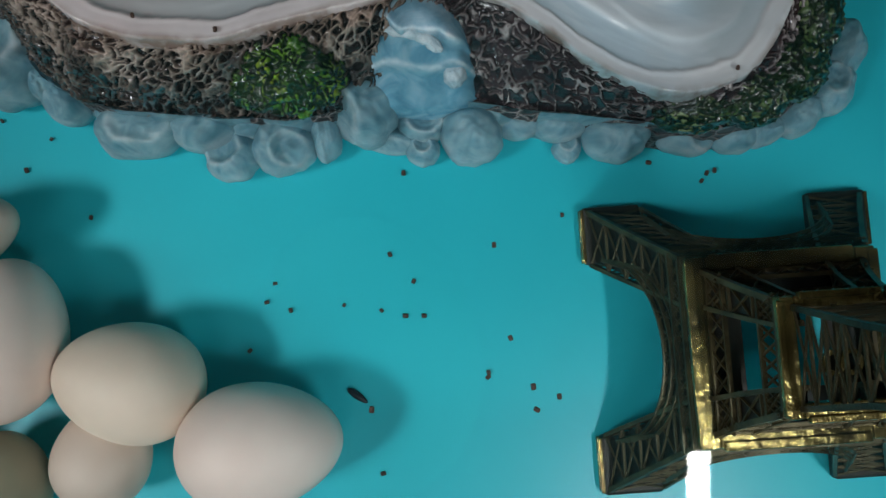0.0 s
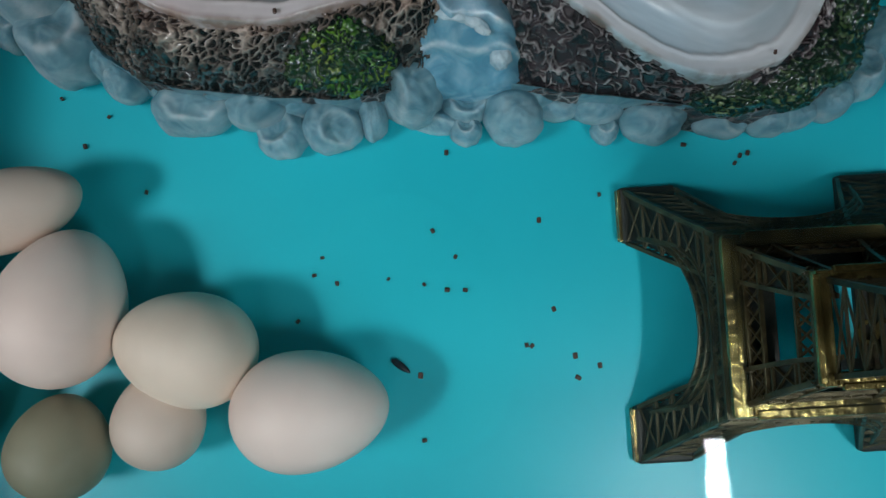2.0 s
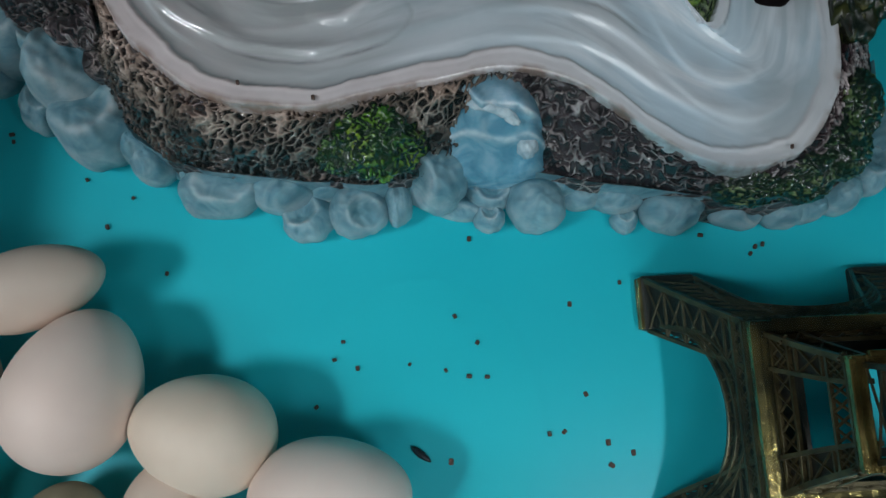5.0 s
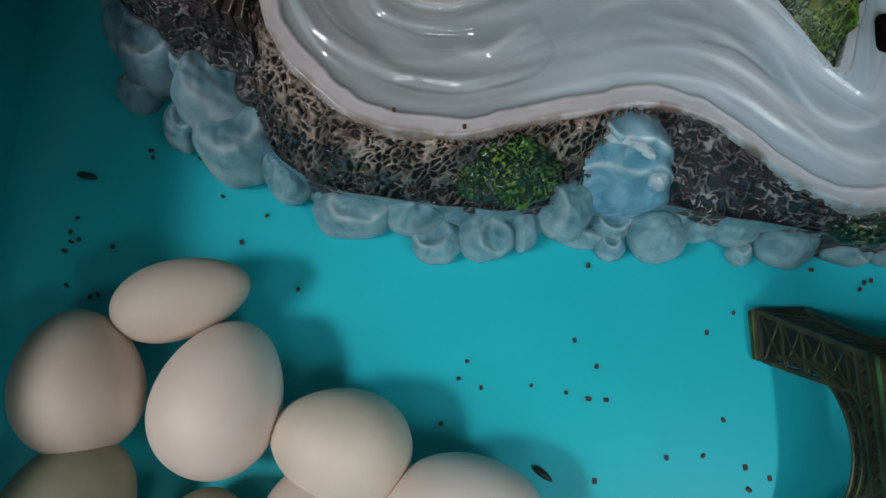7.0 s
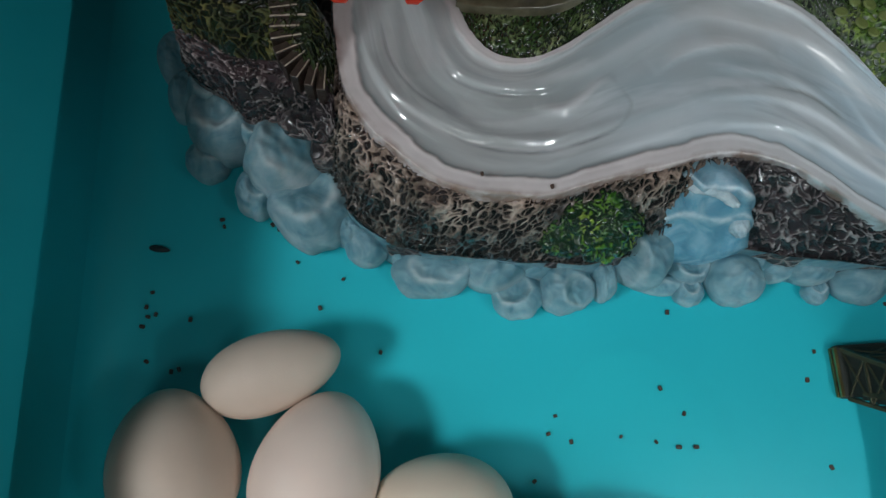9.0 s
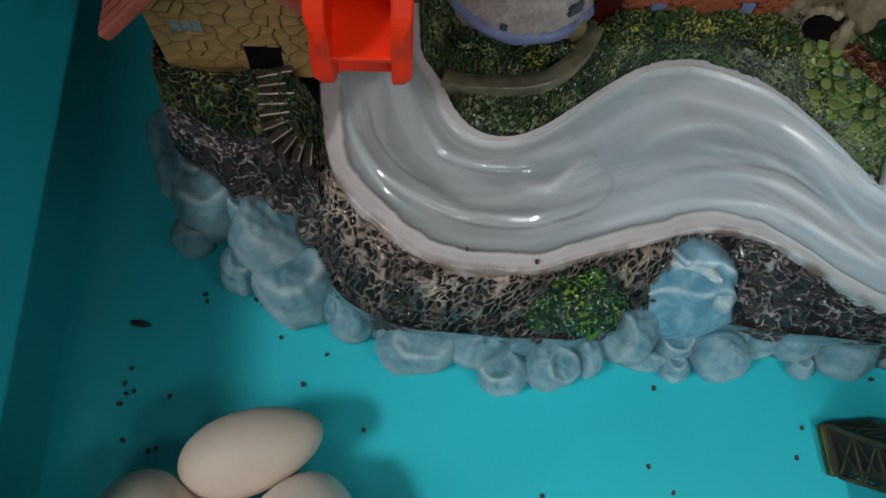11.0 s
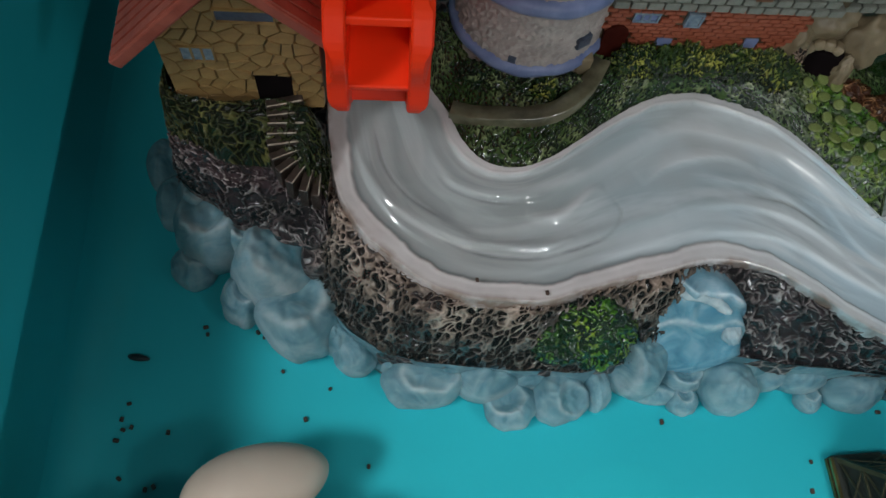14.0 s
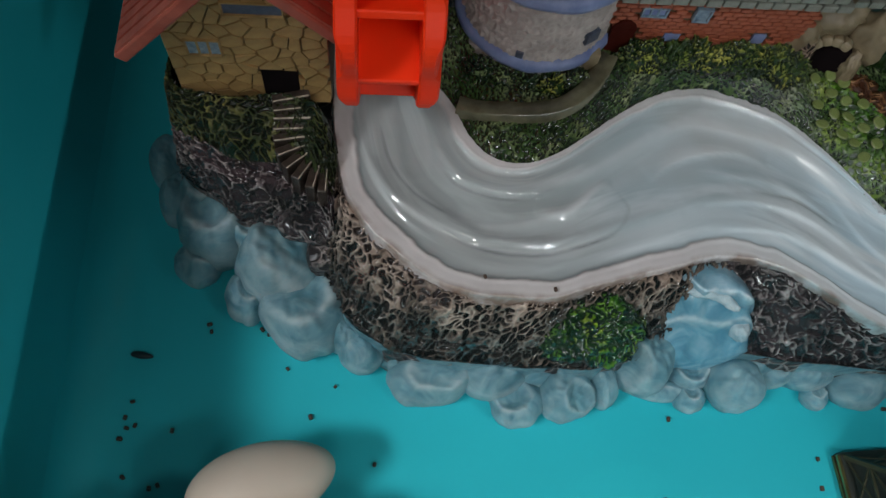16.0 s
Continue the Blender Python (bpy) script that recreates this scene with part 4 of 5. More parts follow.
build_wave()
M_crest = foam_material("white_crest_resin", (0.36, 0.50, 0.58), (0.50, 0.62, 0.68), (0.66, 0.75, 0.79), (0.7, 0.76, 0.8))
for m in (M_wave, M_crest):
    m.node_tree.nodes["Principled BSDF"].inputs["Roughness"].default_value = 0.25
for i, (x, y, z, rx, ry) in enumerate([(-0.0140, 0.0878, 0.0458, 0.0052, 0.0021), (-0.0102, 0.0872, 0.0464, 0.0044, 0.0024), (-0.0066, 0.0858, 0.0463, 0.0046, 0.0023), (-0.0036, 0.0838, 0.0455, 0.0042, 0.0021)]):
    lump("wave_crest", (x, y, z), (rx, ry, 0.0015), M_crest, 30 + i, 0.2, 1.8, rz=-8 - 12 * i)
lump("wave_knob", (0.0040, 0.0768, 0.0345), (0.0038, 0.0046, 0.0036), M_crest, 37, 0.2, 2.0)

# grassy bank behind the river
BACK = spline([(-0.112, 0.196), (-0.100, 0.196), (-0.075, 0.192), (-0.050, 0.186), (-0.025, 0.184), (0.000, 0.184), (0.025, 0.185), (0.045, 0.185), (0.060, 0.183), (0.072, 0.178), (0.078, 0.172)], 260)
up_in = spline([tuple(p) for p in UPP[18:275:5]], 260) + np.array([0, -0.0015])
fine_in, fine_back = spline([tuple(p) for p in up_in[::8]] + [tuple(up_in[-1])], 520), spline([tuple(p) for p in BACK[::8]] + [tuple(BACK[-1])], 520)
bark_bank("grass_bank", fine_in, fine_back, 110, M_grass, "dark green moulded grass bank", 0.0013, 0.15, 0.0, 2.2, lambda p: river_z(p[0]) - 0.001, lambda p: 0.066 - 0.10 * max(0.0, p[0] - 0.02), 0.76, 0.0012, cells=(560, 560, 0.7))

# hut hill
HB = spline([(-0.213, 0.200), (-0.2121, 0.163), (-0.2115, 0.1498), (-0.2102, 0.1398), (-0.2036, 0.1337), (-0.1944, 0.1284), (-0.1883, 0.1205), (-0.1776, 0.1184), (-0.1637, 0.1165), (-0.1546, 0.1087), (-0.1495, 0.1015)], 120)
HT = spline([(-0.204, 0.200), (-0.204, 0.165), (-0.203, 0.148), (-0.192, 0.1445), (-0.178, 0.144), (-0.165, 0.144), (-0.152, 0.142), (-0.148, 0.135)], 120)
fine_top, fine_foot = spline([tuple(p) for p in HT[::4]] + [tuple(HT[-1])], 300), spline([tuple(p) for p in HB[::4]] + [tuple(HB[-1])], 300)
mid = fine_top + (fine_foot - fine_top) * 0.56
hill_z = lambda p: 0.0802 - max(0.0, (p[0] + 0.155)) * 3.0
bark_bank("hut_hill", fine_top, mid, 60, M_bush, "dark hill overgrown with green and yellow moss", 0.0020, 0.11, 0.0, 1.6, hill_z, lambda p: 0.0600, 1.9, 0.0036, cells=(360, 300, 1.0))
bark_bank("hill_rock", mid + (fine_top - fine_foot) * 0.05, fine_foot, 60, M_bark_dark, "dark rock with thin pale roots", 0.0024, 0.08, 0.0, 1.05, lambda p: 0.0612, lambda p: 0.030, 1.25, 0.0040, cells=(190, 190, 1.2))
strip("rock_foot", HB, HB + np.array([-0.003, -0.002]), 0.0305, 0.0, M_rock_dark, 6, 0.0, 0.001)

M_rustroot = rooty("rusty_rock_resin", (0.05, 0.016, 0.006), (0.16, 0.06, 0.02), (0.38, 0.22, 0.10), 220.0, 0.3, 0.0013, 1.2, 0.44)
M_slate = simple("dark_slate_paint", [(0.3, (0.035, 0.045, 0.07)), (0.7, (0.08, 0.10, 0.15))], 300.0, 0.35, 0.0002)

# ---- stone hut ----
def half_box(sx, sy, sz, bevel):
    bm = bmesh.new()
    box_bm(bm, sx, sy, sz, Matrix(), bevel)
    me = bpy.data.meshes.new("piece")
    bm.to_mesh(me)
    bm.free()
    return me


HX0, HX1, HY, HZ0, HEAVE = -0.2005, -0.150, 0.147, 0.072, 0.113
APEX_X, APEX_Z = -0.1735, 0.1385

hut = empty("stone_hut", (0, 0, 0))
hut.parent = ornament
tagged(hut, "little ochre stone hut with terracotta roof")
# body with gable front
prof = [(HX0, HZ0), (HX1, HZ0), (HX1, HEAVE + 0.004), (APEX_X, APEX_Z - 0.004), (HX0, HEAVE - 0.006)]
verts = [(x, HY + 0.002, z) for x, z in prof] + [(x, HY + 0.055, z) for x, z in prof]
faces = [(0, 1, 2, 3, 4), (9, 8, 7, 6, 5)] + [(i, i + 5, (i + 1) % 5 + 5, (i + 1) % 5) for i in range(5)]
mesh_part("hut_body", verts, faces, M_mortar, hut, smooth=False)
DOOR = (-0.1725, -0.1605, 0.0735, 0.0900)
WIN1 = (-0.1935, -0.1835, 0.0975, 0.1045)
WIN2 = (-0.1795, -0.1625, 0.1175, 0.1225)
rng = random.Random(4)


def clip(poly, px, pz, nx, nz):
    """The part of a polygon on the inner side of a line."""
    out = []
    for (ax, az), (bx, bz) in zip(poly, poly[1:] + poly[:1]):
        da, db = (ax - px) * nx + (az - pz) * nz, (bx - px) * nx + (bz - pz) * nz
        if da <= 0:
            out.append((ax, az))
        if da * db < 0:
            t = da / (da - db)
            out.append((ax + (bx - ax) * t, az + (bz - az) * t))
    return out


# irregular flagstones: one cell round each scattered seed, shrunk by the joint
seeds = []
for i in range(13):
    for k in range(9):
        seeds.append((HX0 + (k + 0.5 + 0.5 * (i % 2) + rng.uniform(-0.42, 0.42)) * 0.0063, HZ0 + (i + 0.5 + rng.uniform(-0.40, 0.40)) * 0.0050))
front = [(HX0, HZ0), (HX1, HZ0), (HX1, HEAVE + 0.003), (APEX_X, APEX_Z - 0.004), (HX0, HEAVE - 0.006)]
for k, (sx, sz) in enumerate(seeds):
    cell = list(front)
    for m, (ox, oz) in enumerate(seeds):
        if m != k and abs(ox - sx) < 0.022 and abs(oz - sz) < 0.020 and cell:
            dx, dz = (ox - sx), (oz - sz) * 1.25
            d = math.hypot(dx, dz)
            cell = clip(cell, (sx + ox) / 2 - dx / d * 0.00014, (sz + oz) / 2 - dz / d * 0.00014, dx / d, dz / d)
    for a, b, c, d in (DOOR, WIN1, WIN2):
        # cut back at the openings, on the side where the stone mostly lies
        if cell and min(p[0] for p in cell) < b and max(p[0] for p in cell) > a and min(p[1] for p in cell) < d and max(p[1] for p in cell) > c:
            mx, mz = sum(p[0] for p in cell) / len(cell), sum(p[1] for p in cell) / len(cell)
            reach = [(a - mx, (a, mz, 1, 0)), (mx - b, (b, mz, -1, 0)), (c - mz, (mx, c, 0, 1)), (mz - d, (mx, d, 0, -1))]
            far = max(reach)
            cell = clip(cell, *far[1]) if far[0] > -0.003 else []
    if len(cell) < 3:
        continue
    mx, mz = sum(p[0] for p in cell) / len(cell), sum(p[1] for p in cell) / len(cell)
    area = abs(sum(p[0] * q[1] - q[0] * p[1] for p, q in zip(cell, cell[1:] + cell[:1]))) / 2
    if area < 4e-6:
        continue
    bm = bmesh.new()
    out = rng.uniform(0.0, 0.0004)
    tip_x, tip_z = rng.uniform(-0.05, 0.05), rng.uniform(-0.05, 0.05)
    ring = [bm.verts.new((x - mx, 0.0020, z - mz)) for x, z in cell]
    edge = [bm.verts.new((x - mx, 0.0002, z - mz)) for x, z in cell]
    face = [bm.verts.new(((x - mx) * 0.93, -0.0004 - out + (x - mx) * tip_x + (z - mz) * tip_z, (z - mz) * 0.93)) for x, z in cell]
    n = len(cell)
    for r0, r1 in ((ring, edge), (edge, face)):
        for q in range(n):
            bm.faces.new((r0[q], r0[(q + 1) % n], r1[(q + 1) % n], r1[q]))
    bm.faces.new(face)
    bmesh.ops.recalc_face_normals(bm, faces=bm.faces)
    st = part("stone", bm, M_stone, hut, smooth=False)
    st.location = (mx, HY + 0.0012, mz)


def opening(name, a, b, c, d, mat, parent, y, depth=0.002, frame=0.0008, fmat=None, bars=0):
    bm = bmesh.new()
    box_bm(bm, b - a, depth, d - c, Matrix.Translation(((a + b) / 2, y, (c + d) / 2)))
    pane = part(name, bm, mat, parent)
    if fmat:
        bm = bmesh.new()
        for x0, x1, z0, z1 in ((a - frame, b + frame, c - frame, c), (a - frame, b + frame, d, d + frame), (a - frame, a, c, d), (b, b + frame, c, d)):
            box_bm(bm, x1 - x0, depth * 1.6, z1 - z0, Matrix.Translation(((x0 + x1) / 2, y - 0.0004, (z0 + z1) / 2)))
        for i in range(bars):
            x = a + (b - a) * (i + 1) / (bars + 1)
            box_bm(bm, 0.0006, depth * 1.5, d - c, Matrix.Translation((x, y - 0.0003, (c + d) / 2)))
        part("window_frame", bm, fmat, parent)
    return pane


# the doorway's shade is a flat black panel
opening("door_shade_panel", *DOOR, M_hole, hut, HY + 0.0016, 0.002)
opening("window", *WIN1, M_pane, hut, HY + 0.0014, 0.0016, 0.0005, M_stone, 2)
opening("window", *WIN2, M_slate, hut, HY + 0.0014, 0.0016, 0.0005, M_stone, 0)


def roof_side(ex, ez, ax, az, y0, y1, name="roof_panel"):
    """One thick roof slope with moulded ribs, from eave to ridge."""
    bm = bmesh.new()
    e, a = Vector((ex, 0, ez)), Vector((ax, 0, az))
    d = (a - e)
    n = Vector((-d.z, 0, d.x)).normalized()
    if n.z < 0:
        n = -n
    t = 0.0045
    prof = [e, a, a + n * t, e + n * t]
    vs = [bm.verts.new((p.x, y, p.z)) for y in (y0, y1) for p in prof]
    bm.faces.new(vs[0:4])
    bm.faces.new(reversed(vs[4:8]))
    for i in range(4):
        bm.faces.new((vs[i], vs[i + 4], vs[(i + 1) % 4 + 4], vs[(i + 1) % 4]))
    bmesh.ops.recalc_face_normals(bm, faces=bm.faces)
    bmesh.ops.bevel(bm, geom=list(bm.edges), offset=0.0009, segments=2, affect="EDGES", profile=0.5)
    ob = part(name, bm, M_roof, hut, "weathered terracotta roof slope")
    k = int((y1 - y0) / 0.0042)
    for i in range(k):
        bm = bmesh.new()
        y = y0 + (i + 0.5) * (y1 - y0) / k
        p, q = e + d * 0.04 + n * (t + 0.0001), a + n * (t + 0.0001)
        mid, L = (p + q) / 2, (q - p).length
        mm = Matrix.Translation((mid.x, y, mid.z)) @ (q - p).to_track_quat("Z", "Y").to_matrix().to_4x4()
        box_bm(bm, 0.0030, 0.0010, L, mm)
        part("roof_rib", bm, M_roof, ob)
    return ob


roof_side(-0.2110, 0.1005, APEX_X, APEX_Z + 0.002, 0.1405, 0.205)
roof_side(-0.1420, 0.1085, APEX_X, APEX_Z + 0.002, 0.1405, 0.205)

# stair from the hut door down to the bank
STAIR = spline([(-0.1640, 0.1465), (-0.1630, 0.1420), (-0.1627, 0.1377), (-0.1622, 0.1335), (-0.1600, 0.1296), (-0.1562, 0.1272), (-0.1515, 0.1268)], 11)
for i in range(10):
    p, q = STAIR[i], STAIR[i + 1]
    d = q - p
    ang = math.atan2(d[1], d[0]) + math.pi / 2
    w, run = 0.0128 + 0.0006 * i, np.linalg.norm(d)
    zt = 0.0792 - i * 0.0020
    st = empty("step", ((p[0] + q[0]) / 2, (p[1] + q[1]) / 2, zt))
    st.parent, st.rotation_euler = ornament, (0, 0, ang)
    bm = bmesh.new()
    box_bm(bm, w, run * 1.2, 0.012, Matrix.Translation((0, 0, -0.006)), 0.0004)
    for v in bm.verts:
        v.co += Vector((noise.noise(v.co * 400 + Vector((i, 0, 0))), noise.noise(v.co * 400 + Vector((0, i, 3))), 0)) * 0.0003
    part("tread", bm, M_step, st)
    # pale edge of the tread, brightened in colour to look lit
    bm = bmesh.new()
    box_bm(bm, w * 0.96, run * 0.20, 0.0014, Matrix.Translation((0, -run * 0.46, -0.0004)), 0.0003)
    for v in bm.verts:
        v.co.z += 0.0004 * noise.noise(v.co * 500 + Vector((i * 3, 0, 0)))
    part("nosing", bm, M_nosing, st)
# crumbled rock below the stair
def crag(place, radii, seed, rz=0.0):
    """A low worn rock with thin pale threads."""
    bm, worn = bmesh.new(), []
    bmesh.ops.create_icosphere(bm, subdivisions=5, radius=1.0)
    m = Matrix.Translation(place) @ Matrix.Rotation(radians(rz), 4, "Z") @ Matrix.Diagonal((*radii, 1))
    for v in bm.verts:
        big = 1 + 0.22 * noise.noise(v.co * 1.7 + Vector((seed * 3.1, 0, 0)))
        v.co = m @ (v.co * big)
        q = v.co * 260
        q += Vector((noise.noise(q * 0.8), noise.noise(q * 0.8 + Vector((5, 0, 0))), 0)) * 1.2
        r = max(0.0, 1 - abs(noise.noise(q)) / 0.22)
        v.co.z += 0.0013 * (r - 0.4)
        worn.append(r * (0.8 + 0.5 * noise.noise(v.co * 90)))
    paleness(part("crag", bm, M_bark_dark, ornament, "", True), worn)


for i, (x, y, z, rx, ry, rz) in enumerate([(-0.1640, 0.1150, 0.0400, 0.0080, 0.0050, 0.0060), (-0.1560, 0.1130, 0.0420, 0.0070, 0.0060, 0.0060)]):
    crag((x, y, z - 0.001), (rx * 1.15, ry * 1.15, rz * 0.75), i + 40, -25)
for i, (x, y, z, r) in enumerate([(-0.1555, 0.138, 0.0690, 0.0035), (-0.1530, 0.131, 0.0630, 0.0038)]):
    lump("rubble", (x, y, z), (r, r, r), M_bush, i + 46, 0.2, 1.6, detail=5, threads=1.2)

# ---- red water wheel ----
wheel = empty("water_wheel", (-0.1310, 0.1615, 0.1275))
tagged(wheel, "orange-red plastic water wheel with buckets standing over the river", "water wheel")
R, HALF, WALL = 0.0405, 0.0106, 0.0050


def rim_disc(x):
    n, inner_r, bm = 120, 0.020, bmesh.new()
    rings = []
    for s, cut in ((-0.5, 0.0006), (-0.36, 0.0), (0.36, 0.0), (0.5, 0.0006)):
        row = []
        for j in range(n):
            a = 2 * math.pi * j / n
            rr = R + 0.0013 * (1 + math.cos(10 * (a - radians(166)))) - cut
            knob = 0.5 + 0.5 * math.tanh(3.0 * math.cos(10 * (a - radians(154))))
            out = 0.0018 * knob * math.copysign(1, x) if s * x > 0 else 0.0
            row.append(bm.verts.new((x + s * WALL * 0.86 + out, rr * math.cos(a), rr * math.sin(a))))
        rings.append(row)
    for p, q in zip(rings[:-1], rings[1:]):
        for j in range(n):
            bm.faces.new((p[j], q[j], q[(j + 1) % n], p[(j + 1) % n]))
    bm.faces.new(rings[0])
    bm.faces.new(list(reversed(rings[-1])))
    bmesh.ops.recalc_face_normals(bm, faces=bm.faces)
    return part("rim", bm, M_red, wheel)


for s in (-1, 1):
    rim_disc(s * HALF)
for k in range(10):
    a = radians(36 * k + 150)
    bm = bmesh.new()
    m = Matrix.Rotation(a, 4, "X") @ Matrix.Translation((0, R * 0.69, 0)) @ Matrix.Rotation(radians(8), 4, "X")
    box_bm(bm, 2 * HALF - WALL + 0.002, R * 0.58, 0.0026, m, 0.0006)
    part("paddle", bm, M_red, wheel)
bm = bmesh.new()
bmesh.ops.create_cone(bm, cap_ends=True, segments=32, radius1=R * 0.42, radius2=R * 0.42, depth=2 * HALF - WALL + 0.002, matrix=Matrix.Rotation(radians(90), 4, "Y"))
part("drum", bm, M_red, wheel)
bm = bmesh.new()
bmesh.ops.create_cone(bm, cap_ends=True, segments=16, radius1=0.003, radius2=0.003, depth=0.050, matrix=Matrix.Rotation(radians(90), 4, "Y"))
part("axle", bm, M_red, wheel)

# ---- round tower ----
TX, TY, TR = -0.0735, 0.1975, 0.0285
rt = empty("round_tower", (0, 0, 0))
rt.parent = ornament
tagged(rt, "round mauve-grey stucco tower with slate-blue rings")


def turned(name, prof, mat, parent, n=72, rough=0.0, freq=90.0, label=""):
    """A body turned about the tower's axis."""
    verts = []
    for r, z in prof:
        for j in range(n):
            a = 2 * math.pi * j / n
            p = Vector((math.cos(a) * r, math.sin(a) * r, z))
            d = rough * noise.noise(p * freq)
            verts.append((TX + p.x * (1 + d / max(r, 1e-4)), TY + p.y * (1 + d / max(r, 1e-4)), z))
    m = len(prof)
    faces = [(i * n + j, i * n + (j + 1) % n, (i + 1) * n + (j + 1) % n, (i + 1) * n + j) for i in range(m - 1) for j in range(n)]
    faces += [tuple(reversed(range(n))), tuple(range((m - 1) * n, m * n))]
    return mesh_part(name, verts, faces, mat, parent, label)


turned("stucco_wall", [(TR * 1.04 - 0.0016 * k / 140, 0.058 + 0.0006 * k) for k in range(141)], M_stucco, rt, 360, 0.0011, 640.0)
for z, r in ((0.0695, TR + 0.0022), (0.104, TR + 0.0030)):
    turned("blue_ring", [(r - 0.002, z - 0.0034), (r + 0.0002, z - 0.0026), (r + 0.0009, z - 0.001), (r + 0.0006, z + 0.0014), (r - 0.0006, z + 0.0026), (r - 0.003, z + 0.0030)], M_blue, rt, 90, 0.0007, 120.0)
turned("tower_foot", [(TR * 0.9, 0.050), (TR + 0.0005, 0.055), (TR + 0.0005, 0.064)], M_tan, rt, 60, 0.001, 150)


def on_tower(name, deg, z, w, h, mat):
    bm = bmesh.new()
    a = radians(deg)
    m = Matrix.Translation((TX + (TR + 0.0006) * math.cos(a), TY + (TR + 0.0006) * math.sin(a), z)) @ Matrix.Rotation(a + math.pi / 2, 4, "Z")
    box_bm(bm, w, 0.003, h, m, 0.0004)
    return part(name, bm, mat, rt)


on_tower("window", -57, 0.082, 0.0062, 0.0055, M_slate)
for k in range(3):
    on_tower("window_bar", -61 + 4 * k, 0.0815, 0.0008, 0.005, M_pane)
on_tower("niche", -108, 0.0745, 0.003, 0.003, M_slate)

# ---- brick house ----
bh = empty("brick_house", (0, 0, 0))
bh.parent = ornament
tagged(bh, "small red brick house with grey stone upper courses")
BX0, BX1, BY, BZ0, BZ1 = -0.050, 0.028, 0.1815, 0.062, 0.0925
bm = bmesh.new()
box_bm(bm, BX1 - BX0, 0.03, BZ1 - BZ0, Matrix.Translation(((BX0 + BX1) / 2, BY + 0.0158, (BZ0 + BZ1) / 2)))
part("house_body", bm, M_mortar, bh)
GATE = (-0.0475, -0.0385, 0.062, 0.0775)
WINS = [(-0.0385, -0.0300, 0.0845, 0.0882), (-0.0185, -0.0135, 0.0828, 0.0885), (0.0085, 0.0135, 0.0705, 0.0755), (-0.026, -0.020, 0.0700, 0.0745)]
brick_me = half_box(0.0040, 0.0016, 0.0018, 0.00025)
brick_me.materials.append(M_brick)
rng = random.Random(9)
for r in range(14):
    for c in range(19):
        x = BX0 + 0.0022 + c * 0.00427 + (0.0021 if r % 2 else 0)
        z = BZ0 + 0.0012 + r * 0.00216
        if x > BX1 - 0.001 or any(a - 0.0018 < x < b + 0.0018 and c0 - 0.0008 < z < d + 0.0008 for a, b, c0, d in [GATE] + WINS):
            continue
        shared("brick", brick_me, bh, Matrix.Translation((x, BY + rng.uniform(0, 0.0004), z)) @ Matrix.Rotation(rng.uniform(-0.04, 0.04), 4, "Y"))
opening("gateway", *GATE, M_dark_red, bh, BY - 0.0004, 0.0022)
bm = bmesh.new()
bmesh.ops.create_cone(bm, cap_ends=True, segments=24, radius1=0.0047, radius2=0.0047, depth=0.006, matrix=Matrix.Translation((-0.043, BY + 0.0016, 0.0770)) @ Matrix.Rotation(radians(90), 4, "X"))
part("gate_arch", bm, M_dark_red, bh)
bm = bmesh.new()
box_bm(bm, 0.006, 0.006, 0.014, Matrix.Translation((-0.0535, 0.1755, 0.064)), 0.0008)
part("gate_pier", bm, M_tan, bh)
for i, w in enumerate(WINS):
    opening("window", *w, M_pane if i == 1 else M_blue, bh, BY + 0.0008, 0.0018, 0.0006, M_pane if i < 2 else None, 2 if i == 0 else 0)
block_me = half_box(0.0055, 0.0040, 0.0031, 0.0003)
block_me.materials.append(M_block)
for r in range(4):
    for c in range(14):
        x = -0.046 + c * 0.0061 + (0.003 if r % 2 else 0)
        if x > 0.036:
            continue
        shared("block", block_me, bh, Matrix.Translation((x, BY - 0.0005 + 0.0004 * r + rng.uniform(-0.0002, 0.0002), BZ1 + 0.0019 + r * 0.0037)))
bm = bmesh.new()
box_bm(bm, 0.088, 0.024, 0.0152, Matrix.Translation((-0.0045, BY + 0.0145, BZ1 + 0.0076)))
part("upper_wall", bm, M_mortar, bh)
opening("window", 0.0, 0.006, 0.1005, 0.105, M_rust, bh, BY - 0.0004, 0.006)

# hedge before the house
HEDGE = spline([(-0.036, 0.1765), (-0.026, 0.1775), (-0.015, 0.1780), (-0.004, 0.1778), (0.008, 0.1775), (0.018, 0.177), (0.027, 0.174)], 12)
for i, (x, y) in enumerate(HEDGE):
    lump("hedge", (x, y, 0.0655 + 0.0015 * math.sin(i * 2.1)), (0.0056, 0.0048, 0.0075 + 0.001 * math.cos(i * 1.7)), M_hedge, 60 + i, 0.4, 2.6, detail=5, threads=1.5)
for i, (x, y, z, r) in enumerate([(-0.0945, 0.1725, 0.060, 0.006), (-0.086, 0.170, 0.060, 0.006), (-0.077, 0.168, 0.060, 0.006), (-0.068, 0.167, 0.060, 0.0065), (-0.060, 0.168, 0.061, 0.006)]):
    lump("hedge", (x, y, z), (r, r * 0.8, r), M_grass if i != 3 else M_hedge, 80 + i, 0.35, 2.6, detail=5, threads=1.5)

